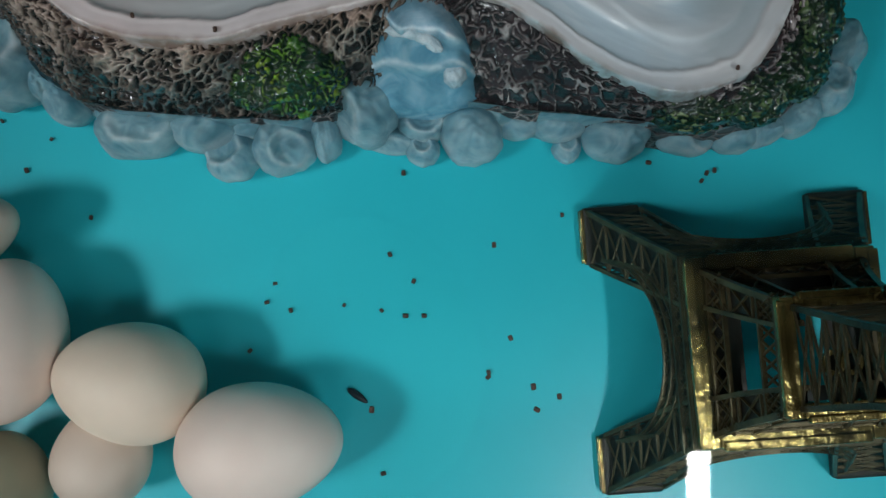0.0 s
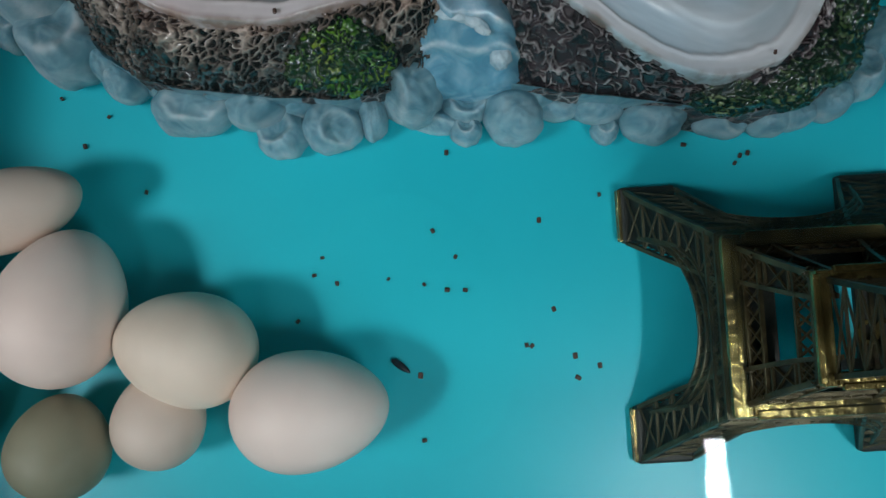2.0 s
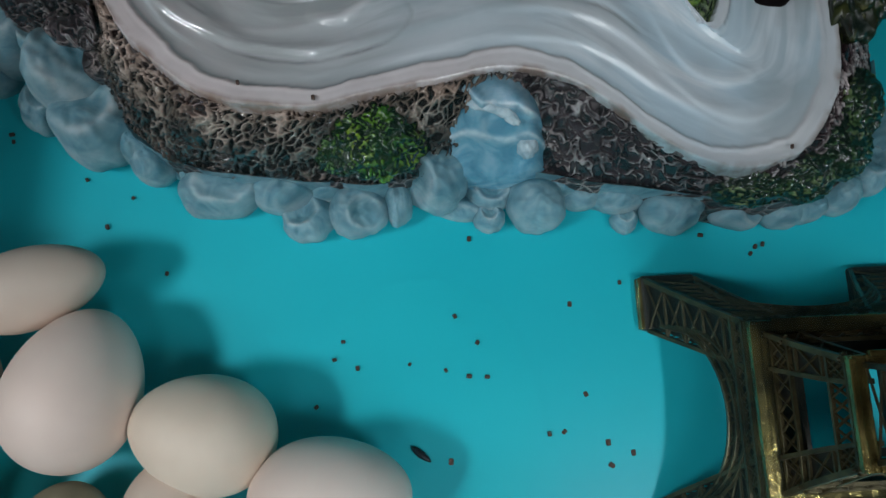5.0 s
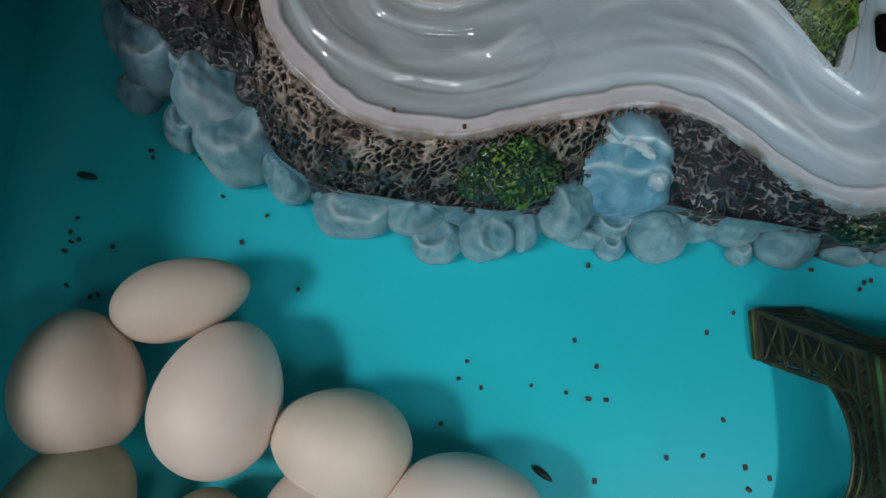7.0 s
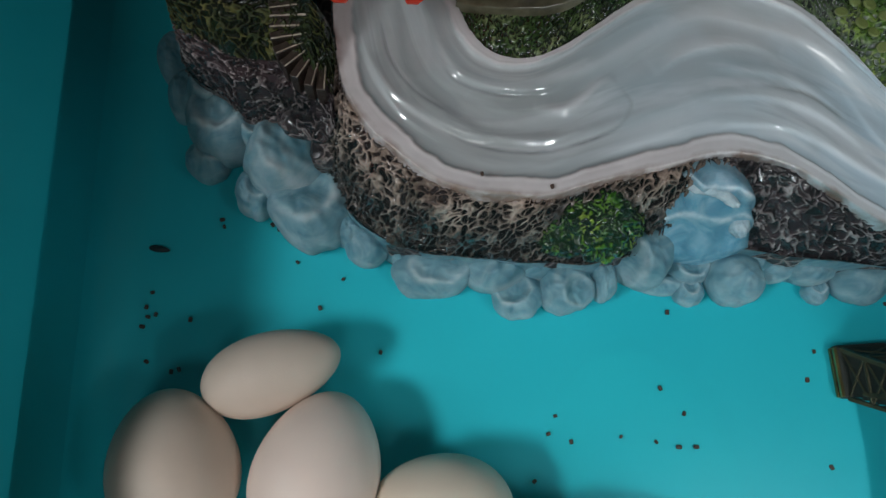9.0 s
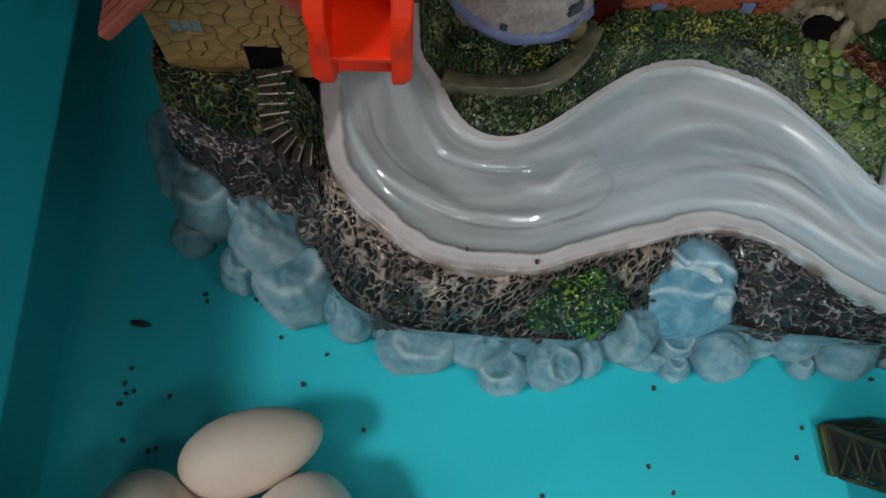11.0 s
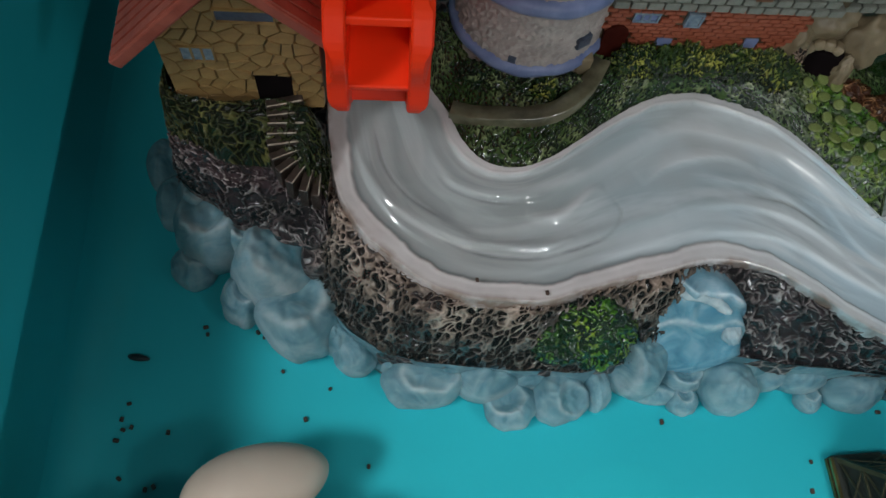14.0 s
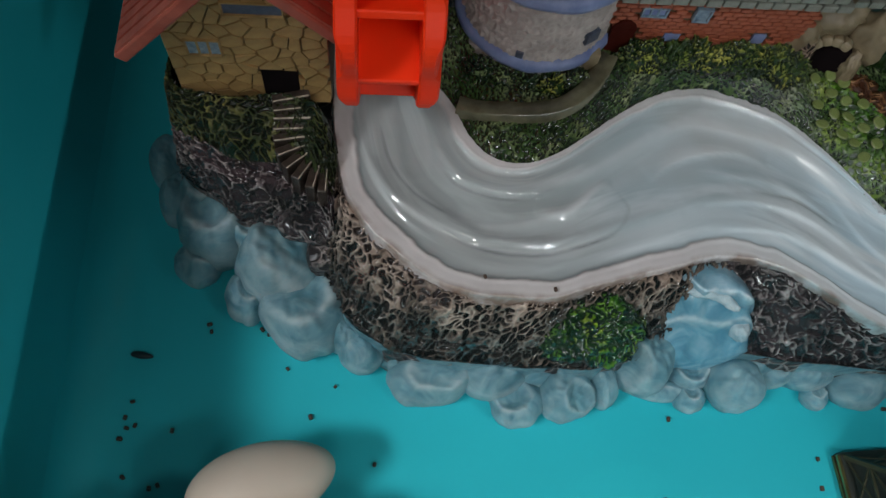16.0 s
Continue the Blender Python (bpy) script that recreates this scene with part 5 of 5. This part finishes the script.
# path below the round tower
PATH_MID = spline([(-0.104, 0.158), (-0.095, 0.1555), (-0.084, 0.1545), (-0.073, 0.1545), (-0.064, 0.1565), (-0.056, 0.162), (-0.050, 0.169), (-0.0455, 0.177)], 60)
nr = np.gradient(PATH_MID, axis=0)
nr = np.stack([-nr[:, 1], nr[:, 0]], 1) / np.linalg.norm(nr, axis=1)[:, None]
verts = []
for i, p in enumerate(PATH_MID):
    for k, (o, dz) in enumerate(((-0.0036, -0.004), (-0.0034, 0.0010), (-0.0028, 0.0016), (0.0, 0.0008), (0.0030, 0.0010), (0.0042, -0.002))):
        q = p + nr[i] * o
        verts.append((q[0], q[1], 0.0575 + 0.008 * i / 59 + dz + 0.0006 * noise.noise(Vector((q[0] * 200, q[1] * 200, 0)))))
mesh_part("path", verts, [tuple(reversed(f)) for f in grid_faces(60, 6)], M_path, ornament, "wet olive-brown garden path")

# ---- stone arch and rocks beside the house ----
arch = empty("stone_arch", (0, 0, 0))
arch.parent = ornament
tagged(arch, "tan stone arch over a dark opening")
AC = Vector((0.0425, 0.180, 0.0665))
tilt = Matrix.Translation(AC) @ Matrix.Rotation(radians(-24), 4, "Z") @ Matrix.Rotation(radians(-18), 4, "X") @ Matrix.Rotation(radians(-32), 4, "Y")
# solid black block for the shade under the arch
bm = bmesh.new()
box_bm(bm, 0.0175, 0.006, 0.0125, tilt @ Matrix.Translation((0, 0.0025, -0.002)), 0.002)
part("arch_shade_block", bm, M_hole, arch)
vous = half_box(0.0044, 0.006, 0.0042, 0.0014)
vous.materials.append(M_tan)
for k in range(7):
    a = radians(40 + 24 * k)
    shared("stone", vous, arch, tilt @ Matrix.Translation((0.0085 * math.cos(a), 0.0, 0.0085 * math.sin(a) - 0.001)) @ Matrix.Rotation(-a + math.pi / 2, 4, "Y"))
for i, (x, y, z, rx, ry, rz, mat) in enumerate([(0.060, 0.187, 0.070, 0.011, 0.009, 0.014, M_tan), (0.040, 0.192, 0.078, 0.014, 0.009, 0.012, M_tan), (0.0295, 0.184, 0.071, 0.006, 0.006, 0.011, M_tan),
                                               (0.071, 0.186, 0.070, 0.010, 0.010, 0.016, M_moss), (0.0515, 0.1775, 0.0625, 0.0040, 0.0050, 0.0095, M_tan), (0.0600, 0.1730, 0.0555, 0.0085, 0.0060, 0.0055, M_rustroot), (0.0690, 0.1660, 0.0545, 0.0085, 0.0075, 0.0055, M_rustroot), (0.031, 0.1805, 0.066, 0.004, 0.004, 0.010, M_rock)]):
    lump("arch_rock", (x, y, z), (rx, ry, rz), mat, 100 + i, 0.25, 2.0, arch)
for r in range(3):
    for c in range(6):
        shared("block", block_me, arch, Matrix.Translation((0.043 + c * 0.0061 + (0.003 if r % 2 else 0), 0.1870 + 0.0012 * r, 0.0905 + r * 0.0037)))
bm = bmesh.new()
box_bm(bm, 0.044, 0.02, 0.0125, Matrix.Translation((0.0585, 0.1995, 0.0945)))
part("upper_wall", bm, M_mortar, arch)

# bright slope with round leaves
meadow_in = spline([(0.024, 0.1665), (0.033, 0.1605), (0.041, 0.1535), (0.049, 0.1450), (0.056, 0.1355), (0.062, 0.1265)], 50)
meadow_out = spline([(0.030, 0.178), (0.042, 0.175), (0.054, 0.170), (0.064, 0.160), (0.0695, 0.147), (0.0705, 0.132)], 50)
bark_bank("meadow", spline([tuple(p) for p in meadow_in[::6]] + [tuple(meadow_in[-1])], 220), spline([tuple(p) for p in meadow_out[::6]] + [tuple(meadow_out[-1])], 220), 70, M_meadow, "bright green painted slope", 0.0012, 0.16, 0.0, 1.0,
          lambda p: river_z(p[0]) + 0.001, lambda p: 0.0590, 0.8, 0.0012, cells=(480, 480, 0.7))
rng = random.Random(21)
pad_bm = bmesh.new()
rings = [[pad_bm.verts.new((r * math.cos(a * math.pi / 7), r * math.sin(a * math.pi / 7), h)) for a in range(14)] for r, h in ((1.0, -0.35), (1.0, 0.10), (0.86, 0.22), (0.35, 0.14))]
for r0, r1 in zip(rings[:-1], rings[1:]):
    for q in range(14):
        pad_bm.faces.new((r0[q], r0[(q + 1) % 14], r1[(q + 1) % 14], r1[q]))
pad_bm.faces.new(rings[-1])
pad_me = bpy.data.meshes.new("pad")
pad_bm.to_mesh(pad_me)
pad_me.polygons.foreach_set("use_smooth", [True] * len(pad_me.polygons))
pad_me.materials.append(M_pad)
for x, y in [(0.040, 0.174), (0.046, 0.175), (0.042, 0.165), (0.0465, 0.1685), (0.051, 0.172), (0.052, 0.165), (0.048, 0.161), (0.044, 0.158), (0.053, 0.159),
             (0.058, 0.163), (0.051, 0.153), (0.058, 0.154), (0.055, 0.149), (0.062, 0.147), (0.058, 0.143), (0.066, 0.143), (0.067, 0.150), (0.063, 0.155)]:
    # height of the slope under the leaf
    k = min(range(50), key=lambda q: abs(np.cross(meadow_out[q] - meadow_in[q], np.array((x, y)) - meadow_in[q])))
    v = min(1.0, max(0.0, np.linalg.norm(np.array((x, y)) - meadow_in[k]) / np.linalg.norm(meadow_out[k] - meadow_in[k])))
    zz = river_z(meadow_in[k][0]) + 0.0022 + (0.0590 - river_z(meadow_in[k][0])) * v ** 0.8
    r = rng.uniform(0.0023, 0.0027)
    tilt = Matrix.Rotation(rng.uniform(-0.2, 0.2), 4, "X") @ Matrix.Rotation(rng.uniform(-0.2, 0.2), 4, "Y")
    shared("leaf", pad_me, ornament, Matrix.Translation((x, y, zz)) @ tilt @ Matrix.Rotation(rng.uniform(0, 3), 4, "Z") @ Matrix.Diagonal((r, r * rng.uniform(0.8, 1.0), r * 0.6, 1)))

# culvert at the river's end, its shade a black block, and the block behind everything
bm = bmesh.new()
box_bm(bm, 0.0130, 0.0150, 0.0120, Matrix.Translation((0.0926, 0.1385, 0.0415)), 0.0025)
part("culvert_shade_block", bm, M_hole, ornament)
for i, (x, y, z, rx, ry, rz, mat) in enumerate([(0.096, 0.165, 0.056, 0.022, 0.012, 0.012, M_tan), (0.125, 0.150, 0.040, 0.014, 0.030, 0.020, M_bush), (0.078, 0.160, 0.050, 0.007, 0.010, 0.010, M_moss)]):
    lump("back_rock", (x, y, z), (rx, ry, rz), mat, 120 + i, 0.25, 2.0, detail=5, threads=1.0)
bm = bmesh.new()
box_bm(bm, 0.335, 0.06, 0.060, Matrix.Translation((-0.045, 0.222, 0.030)), 0.004)
part("ornament_core", bm, M_rock_dark, ornament)
bm = bmesh.new()
box_bm(bm, 0.26, 0.10, 0.036, Matrix.Translation((-0.030, 0.150, 0.0185)), 0.004)
part("ornament_base", bm, M_rock_dark, ornament)

# ---- eggs ----
def egg(x, y, z, length, width, deg, mat, label, rise=0.0):
    nu, nv = 48, 32
    verts = []
    for i in range(nv + 1):
        th = math.pi * i / nv
        u = math.cos(th)
        r = math.sin(th) * (1 - 0.13 * u) * width / 2
        for j in range(nu):
            a = 2 * math.pi * j / nu
            verts.append((u * length / 2, r * math.cos(a), r * math.sin(a)))
    faces = [(i * nu + j, (i + 1) * nu + j, (i + 1) * nu + (j + 1) % nu, i * nu + (j + 1) % nu) for i in range(nv) for j in range(nu)]
    ob = mesh_part("egg", verts, faces, mat)
    ob.matrix_basis = pose(x, y, z, 0, -rise, deg)
    return tagged(ob, label, "egg", "eggs piled in the tub")


egg(-0.2052, -0.0105, 0.0235, 0.0537, 0.0462, 100.7, M_shell_tan, "tan beige egg resting in the pile")
egg(-0.1538, -0.0134, 0.0229, 0.0585, 0.0462, 74, M_shell, "pale pinkish egg lying under water")
egg(-0.1719, 0.0222, 0.0245, 0.0530, 0.0298, 18, M_shell_tan, "slim tan egg leaning on two others", 6)
egg(-0.1083, -0.0274, 0.0212, 0.0520, 0.0416, 170.4, M_shell_cream, "cream egg lying on the pile")
egg(-0.0627, -0.0489, 0.0220, 0.0571, 0.0433, 6.8, M_shell, "pale pinkish egg at the edge of the pile")
egg(-0.1186, -0.0530, 0.0166, 0.0380, 0.0330, 77, M_shell_tan, "small beige egg half hidden under another")
egg(-0.1544, -0.0638, 0.0183, 0.0385, 0.0359, 80, M_shell_dim, "darker yellowish egg low in the pile")
egg(-0.2020, -0.0540, 0.0220, 0.0520, 0.0440, 60, M_shell_dim, "darker beige egg with a brown spot")

# ---- brass tower model ----
tower = empty("brass_lattice_tower", (0.108, -0.0139, 0.0))
tower.rotation_euler = (0, 0, radians(3.9))
tagged(tower, "antique brass lattice tower model standing in the water", "figurine")


def outer(z):
    """Half width of the tower at a height."""
    return float(np.interp(z, [0, 0.005, 0.014, 0.024, 0.034, 0.043, 0.050, 0.062, 0.076, 0.083, 0.11, 0.15, 0.20, 0.25],
                           [0.0525, 0.0510, 0.0455, 0.0400, 0.0345, 0.0300, 0.0245, 0.0200, 0.0158, 0.0135, 0.0092, 0.0062, 0.0038, 0.0018]))


def thick(z):
    return float(np.interp(z, [0, 0.014, 0.043, 0.050, 0.076, 0.083], [0.0205, 0.0185, 0.0150, 0.0105, 0.0070, 0.005]))


lath_me = half_box(1, 1, 1, 0)
lath_me.materials.append(M_lath)


def lath(a, b, w, parent):
    a, b = Vector(a), Vector(b)
    m = Matrix.Translation((a + b) / 2) @ (b - a).to_track_quat("Z", "Y").to_matrix().to_4x4() @ Matrix.Diagonal((w, w, (b - a).length, 1))
    return shared("lath", lath_me, parent, m)


def rail(bm, pts, w):
    """One bent square rail through the points."""
    rows = []
    for p in pts:
        rows.append([bm.verts.new((p.x + dx * w / 2, p.y + dy * w / 2, p.z)) for dx, dy in ((-1, -1), (1, -1), (1, 1), (-1, 1))])
    for r0, r1 in zip(rows[:-1], rows[1:]):
        for k in range(4):
            bm.faces.new((r0[k], r0[(k + 1) % 4], r1[(k + 1) % 4], r1[k]))
    bm.faces.new(list(reversed(rows[0])))
    bm.faces.new(rows[-1])


def leg(sx, sy, zs, name):
    """A leg with four rails at its corners and crossed laths on its faces."""
    def corners(z):
        o, t = outer(z), thick(z)
        return [Vector((sx * a, sy * b, z)) for a, b in ((o, o), (o, o - t), (o - t, o - t), (o - t, o))]
    bm = bmesh.new()
    for k in range(4):
        rail(bm, [corners(z)[k] for z in zs], 0.0019 if k == 0 else 0.0015)
    bmesh.ops.recalc_face_normals(bm, faces=bm.faces)
    ob = part(name, bm, M_lath, tower, "dark lattice leg")
    # near-black core behind the laths
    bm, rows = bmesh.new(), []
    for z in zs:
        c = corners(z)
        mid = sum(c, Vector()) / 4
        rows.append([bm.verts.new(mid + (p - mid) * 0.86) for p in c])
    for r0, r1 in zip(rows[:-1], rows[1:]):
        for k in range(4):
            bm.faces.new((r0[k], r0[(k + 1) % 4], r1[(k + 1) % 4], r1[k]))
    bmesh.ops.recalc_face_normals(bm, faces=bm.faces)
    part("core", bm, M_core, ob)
    for z0, z1 in zip(zs[:-1], zs[1:]):
        c0, c1 = corners(z0), corners(z1)
        for k in (0, 3, 1, 2):
            a0, b0, a1, b1 = c0[k], c0[(k + 1) % 4], c1[k], c1[(k + 1) % 4]
            lath(a0, b1, 0.0007, ob)
            lath(b0, a1, 0.0007, ob)
            if k in (0, 3):
                lath(a1, b1, 0.0010, ob)
    return ob


for sx in (-1, 1):
    for sy in (-1, 1):
        leg(sx, sy, [0.005, 0.0125, 0.020, 0.0275, 0.035, 0.043], "leg")
        leg(sx, sy, [0.049, 0.0585, 0.068, 0.077], "upper_leg")
        bm = bmesh.new()
        box_bm(bm, 0.0215, 0.0215, 0.0055, Matrix.Translation((sx * 0.0420, sy * 0.0420, 0.00275)), 0.0012)
        foot_block = part("foot", bm, M_core, tower, "dark foot block with worn gold edges")
        for z in (0.0012, 0.0042):
            bm = bmesh.new()
            box_bm(bm, 0.0016, 0.0200, 0.0018, Matrix.Translation((sx * 0.0530, sy * 0.0420, z)), 0.0004)
            part("edge_strip", bm, M_gold, foot_block)

for k in range(4):
    turn = Matrix.Rotation(radians(90 * k), 4, "Z")
    bm = bmesh.new()
    # arch ring and the lattice girder between the legs, on the sloping face
    n = 18
    pts = []
    for i in range(n + 1):
        t = -1 + 2 * i / n
        zz = 0.010 + 0.0235 * math.sqrt(max(0.0, 1 - t * t))
        pts.append([Vector((-outer(zz + d) , t * (0.0325 - d * 0.2), zz + d)) for d in (0.0, 0.0030, 0.0062)])
    for i in range(n):
        for r in range(3):
            bar(bm, pts[i][r], pts[i + 1][r], 0.0014)
        if i % 2 == 0:
            bar(bm, pts[i][0], pts[i + 1][2], 0.0008)
            bar(bm, pts[i][2], pts[i + 1][0], 0.0008)
    for z in (0.0385, 0.0425):
        bar(bm, (-outer(z), -outer(z), z), (-outer(z), outer(z), z), 0.0018)
    for i in range(14):
        y = -0.029 + i * 0.0041
        bar(bm, (-outer(0.0385), y, 0.0385), (-outer(0.0425), y + 0.0041, 0.0425), 0.0008)
        bar(bm, (-outer(0.0385), y + 0.0041, 0.0385), (-outer(0.0425), y, 0.0425), 0.0008)
    bmesh.ops.transform(bm, matrix=turn, verts=bm.verts)
    arch_part = part("arch", bm, M_lath, tower, "lattice arch between two legs")
    # near-black web behind the lattice, from the arch up to the platform
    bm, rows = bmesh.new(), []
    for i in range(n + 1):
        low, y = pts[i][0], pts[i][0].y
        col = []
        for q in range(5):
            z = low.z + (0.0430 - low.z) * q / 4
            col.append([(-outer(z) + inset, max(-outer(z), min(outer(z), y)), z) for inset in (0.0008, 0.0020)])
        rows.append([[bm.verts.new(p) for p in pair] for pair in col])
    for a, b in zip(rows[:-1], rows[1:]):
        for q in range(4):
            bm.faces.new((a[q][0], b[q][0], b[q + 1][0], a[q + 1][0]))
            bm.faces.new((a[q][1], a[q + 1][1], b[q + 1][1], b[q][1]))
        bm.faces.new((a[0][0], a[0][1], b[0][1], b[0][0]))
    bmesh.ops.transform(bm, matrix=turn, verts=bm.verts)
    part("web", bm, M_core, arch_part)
    for name, half, z, w, h in (("lower_platform", 0.0300, 0.0455, 0.0062, 0.0048), ("upper_platform", 0.0165, 0.0795, 0.0042, 0.0042)):
        bm = bmesh.new()
        side = 2 * half if k % 2 == 0 else 2 * half - 2 * w
        box_bm(bm, w, side, h, turn @ Matrix.Translation((-half + w / 2, 0, z)), 0.0006)
        box_bm(bm, w * 0.5, side - 0.002, h * 0.5, turn @ Matrix.Translation((-half + w / 2 - 0.0022, 0, z + h * 0.42)), 0.0004)
        part(name, bm, M_gold, tower, "gold-coloured platform edge")
    bm = bmesh.new()
    for z0, z1 in ((0.050, 0.056), (0.070, 0.0765)):
        for z in (z0, z1):
            bar(bm, (-outer(z), -outer(z), z), (-outer(z), outer(z), z), 0.0013)
        for i in range(8):
            o = outer(z0)
            y = -o + i * o / 4
            bar(bm, (-outer(z0), y, z0), (-outer(z1), y + o / 4, z1), 0.0007)
            bar(bm, (-outer(z0), y + o / 4, z0), (-outer(z1), y, z1), 0.0007)
    bmesh.ops.transform(bm, matrix=turn, verts=bm.verts)
    part("girder", bm, M_lath, tower)
# added dark plate for the shade inside the lower platform, open in the middle
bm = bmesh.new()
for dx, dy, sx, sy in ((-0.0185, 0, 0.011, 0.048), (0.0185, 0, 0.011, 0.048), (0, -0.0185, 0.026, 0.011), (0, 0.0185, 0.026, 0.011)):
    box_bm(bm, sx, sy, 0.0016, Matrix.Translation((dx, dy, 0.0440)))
part("shade_plate", bm, M_core, tower, "added dark plate for the shade inside, with a square opening")
# spire
zs = [0.083, 0.089, 0.095, 0.102, 0.109, 0.117, 0.125, 0.134, 0.144, 0.155, 0.167, 0.180, 0.193, 0.206, 0.220]
bm = bmesh.new()
for sx, sy in ((1, 1), (-1, 1), (-1, -1), (1, -1)):
    rail(bm, [Vector((sx * outer(z), sy * outer(z), z)) for z in zs], 0.0016)
bmesh.ops.recalc_face_normals(bm, faces=bm.faces)
spire = part("spire", bm, M_bronze, tower)
for z0, z1 in zip(zs[:-1], zs[1:]):
    for k in range(4):
        t = Matrix.Rotation(radians(90 * k), 4, "Z")
        a0, b0, a1, b1 = (t @ Vector(v) for v in ((outer(z0), outer(z0), z0), (-outer(z0), outer(z0), z0), (outer(z1), outer(z1), z1), (-outer(z1), outer(z1), z1)))
        lath(a0, b1, 0.0006, spire)
        lath(b0, a1, 0.0006, spire)
        lath(a1, b1, 0.0008, spire)
bm = bmesh.new()
box_bm(bm, 0.010, 0.010, 0.006, Matrix.Translation((0, 0, 0.223)), 0.001)
bmesh.ops.create_cone(bm, cap_ends=True, segments=12, radius1=0.0025, radius2=0.0006, depth=0.018, matrix=Matrix.Translation((0, 0, 0.235)))
part("top_cabin", bm, M_brass, tower)
# brass scroll standing on the upper platform
bm = bmesh.new()
scroll = [(0.0028 * math.cos(radians(a)), 0.0026 + 0.0026 * math.sin(radians(a))) for a in range(-20, 271, 15)] + [(0.0028 * math.cos(radians(a)), -0.0026 + 0.0026 * math.sin(radians(a))) for a in range(75, -201, -15)]
prev = None
for u, v in scroll:
    p = Vector((-0.0044 - v * 0.9, -0.0012 + u, 0.0880))
    if prev is not None and (p - prev).length > 1e-6:
        bar(bm, prev, p, 0.0013)
    prev = p
part("scroll", bm, M_gold, tower, "small pale brass scroll")
bm = bmesh.new()
box_bm(bm, 0.0012, 0.0280, 0.0012, Matrix.Translation((-0.0044, 0, 0.0866)))
part("cross_bar", bm, M_lath, tower)

# ---- loose bits ----
pel = bmesh.new()
bmesh.ops.create_cone(pel, cap_ends=True, segments=10, radius1=0.0008, radius2=0.00075, depth=0.0018)
bmesh.ops.bevel(pel, geom=list(pel.edges), offset=0.0002, segments=1, affect="EDGES")
pel_me = bpy.data.meshes.new("food_pellet")
pel.to_mesh(pel_me)
pel_me.materials.append(M_pellet)
rng = random.Random(3)


def pellet(x, y, z, label, k=1.0):
    ob = new("food_pellet", pel_me)
    k *= rng.uniform(0.8, 1.15)
    ob.matrix_basis = pose(x, y, z, 90, 0, rng.uniform(0, 180)) @ Matrix.Diagonal((k, k, k, 1))
    tagged(ob, label, "fish food", "food pellets")


for x, y in [(-0.063, 0.007), (-0.066, 0.0), (-0.057, -0.003), (-0.037, -0.001), (-0.023, -0.003), (-0.014, -0.005), (-0.007, -0.005), (-0.020, 0.018), (-0.011, 0.008), (-0.072, -0.018),
             (0.017, -0.026), (-0.022, -0.063), (0.045, 0.033), (0.078, 0.053), (0.100, 0.049), (0.103, 0.050), (0.098, 0.046), (-0.133, 0.032), (-0.158, 0.050), (-0.168, 0.069)]:
    pellet(x, y, 0.0008, "tiny brown food pellet lying on the tub floor")
for x, y in [(-0.229, 0.042), (-0.226, 0.028), (-0.227, 0.046), (-0.226, 0.056), (-0.224, 0.047), (-0.228, 0.050), (-0.216, 0.024), (-0.213, 0.025), (-0.210, 0.045), (-0.200, 0.087), (-0.179, 0.085), (-0.176, 0.083), (-0.199, 0.084), (-0.015, 0.049), (-0.149, 0.062)]:
    pellet(x, y, 0.0008, "tiny brown food pellet lying on the tub floor")
for x, y in [(0.021, -0.011), (0.014, -0.023), (0.028, -0.026), (0.036, -0.029), (0.029, -0.033), (-0.022, -0.033), (0.016, 0.018)]:
    pellet(x, y, WATER + 0.0002, "tiny dark food pellet floating on the water", 1.0)
for x, y, z in [(-0.096, 0.0885, 0.0575), (-0.071, 0.0848, 0.0555), (0.024, 0.106, 0.0455), (0.044, 0.094, 0.044), (-0.131, 0.152, 0.0525), (0.095, 0.0755, 0.0465), (0.060, 0.088, 0.0420)]:
    pellet(x, y, z, "tiny brown food pellet stuck on the glazed river", 0.9)
for x, y, deg in [(-0.031, -0.035, -35), (-0.224, 0.074, -8)]:
    bm = bmesh.new()
    bmesh.ops.create_icosphere(bm, subdivisions=3, radius=1.0)
    for v in bm.verts:
        v.co = Vector((v.co.x * 0.0045 * (1 - 0.15 * v.co.x), v.co.y * 0.0014 * (1 - 0.35 * v.co.x), v.co.z * 0.0012))
    ob = part("seed", bm, M_seed, None, "", True)
    ob.matrix_basis = pose(x, y, 0.0013, 0, 0, deg)
    tagged(ob, "small black elongated seed on the tub floor", "seed", "seeds")
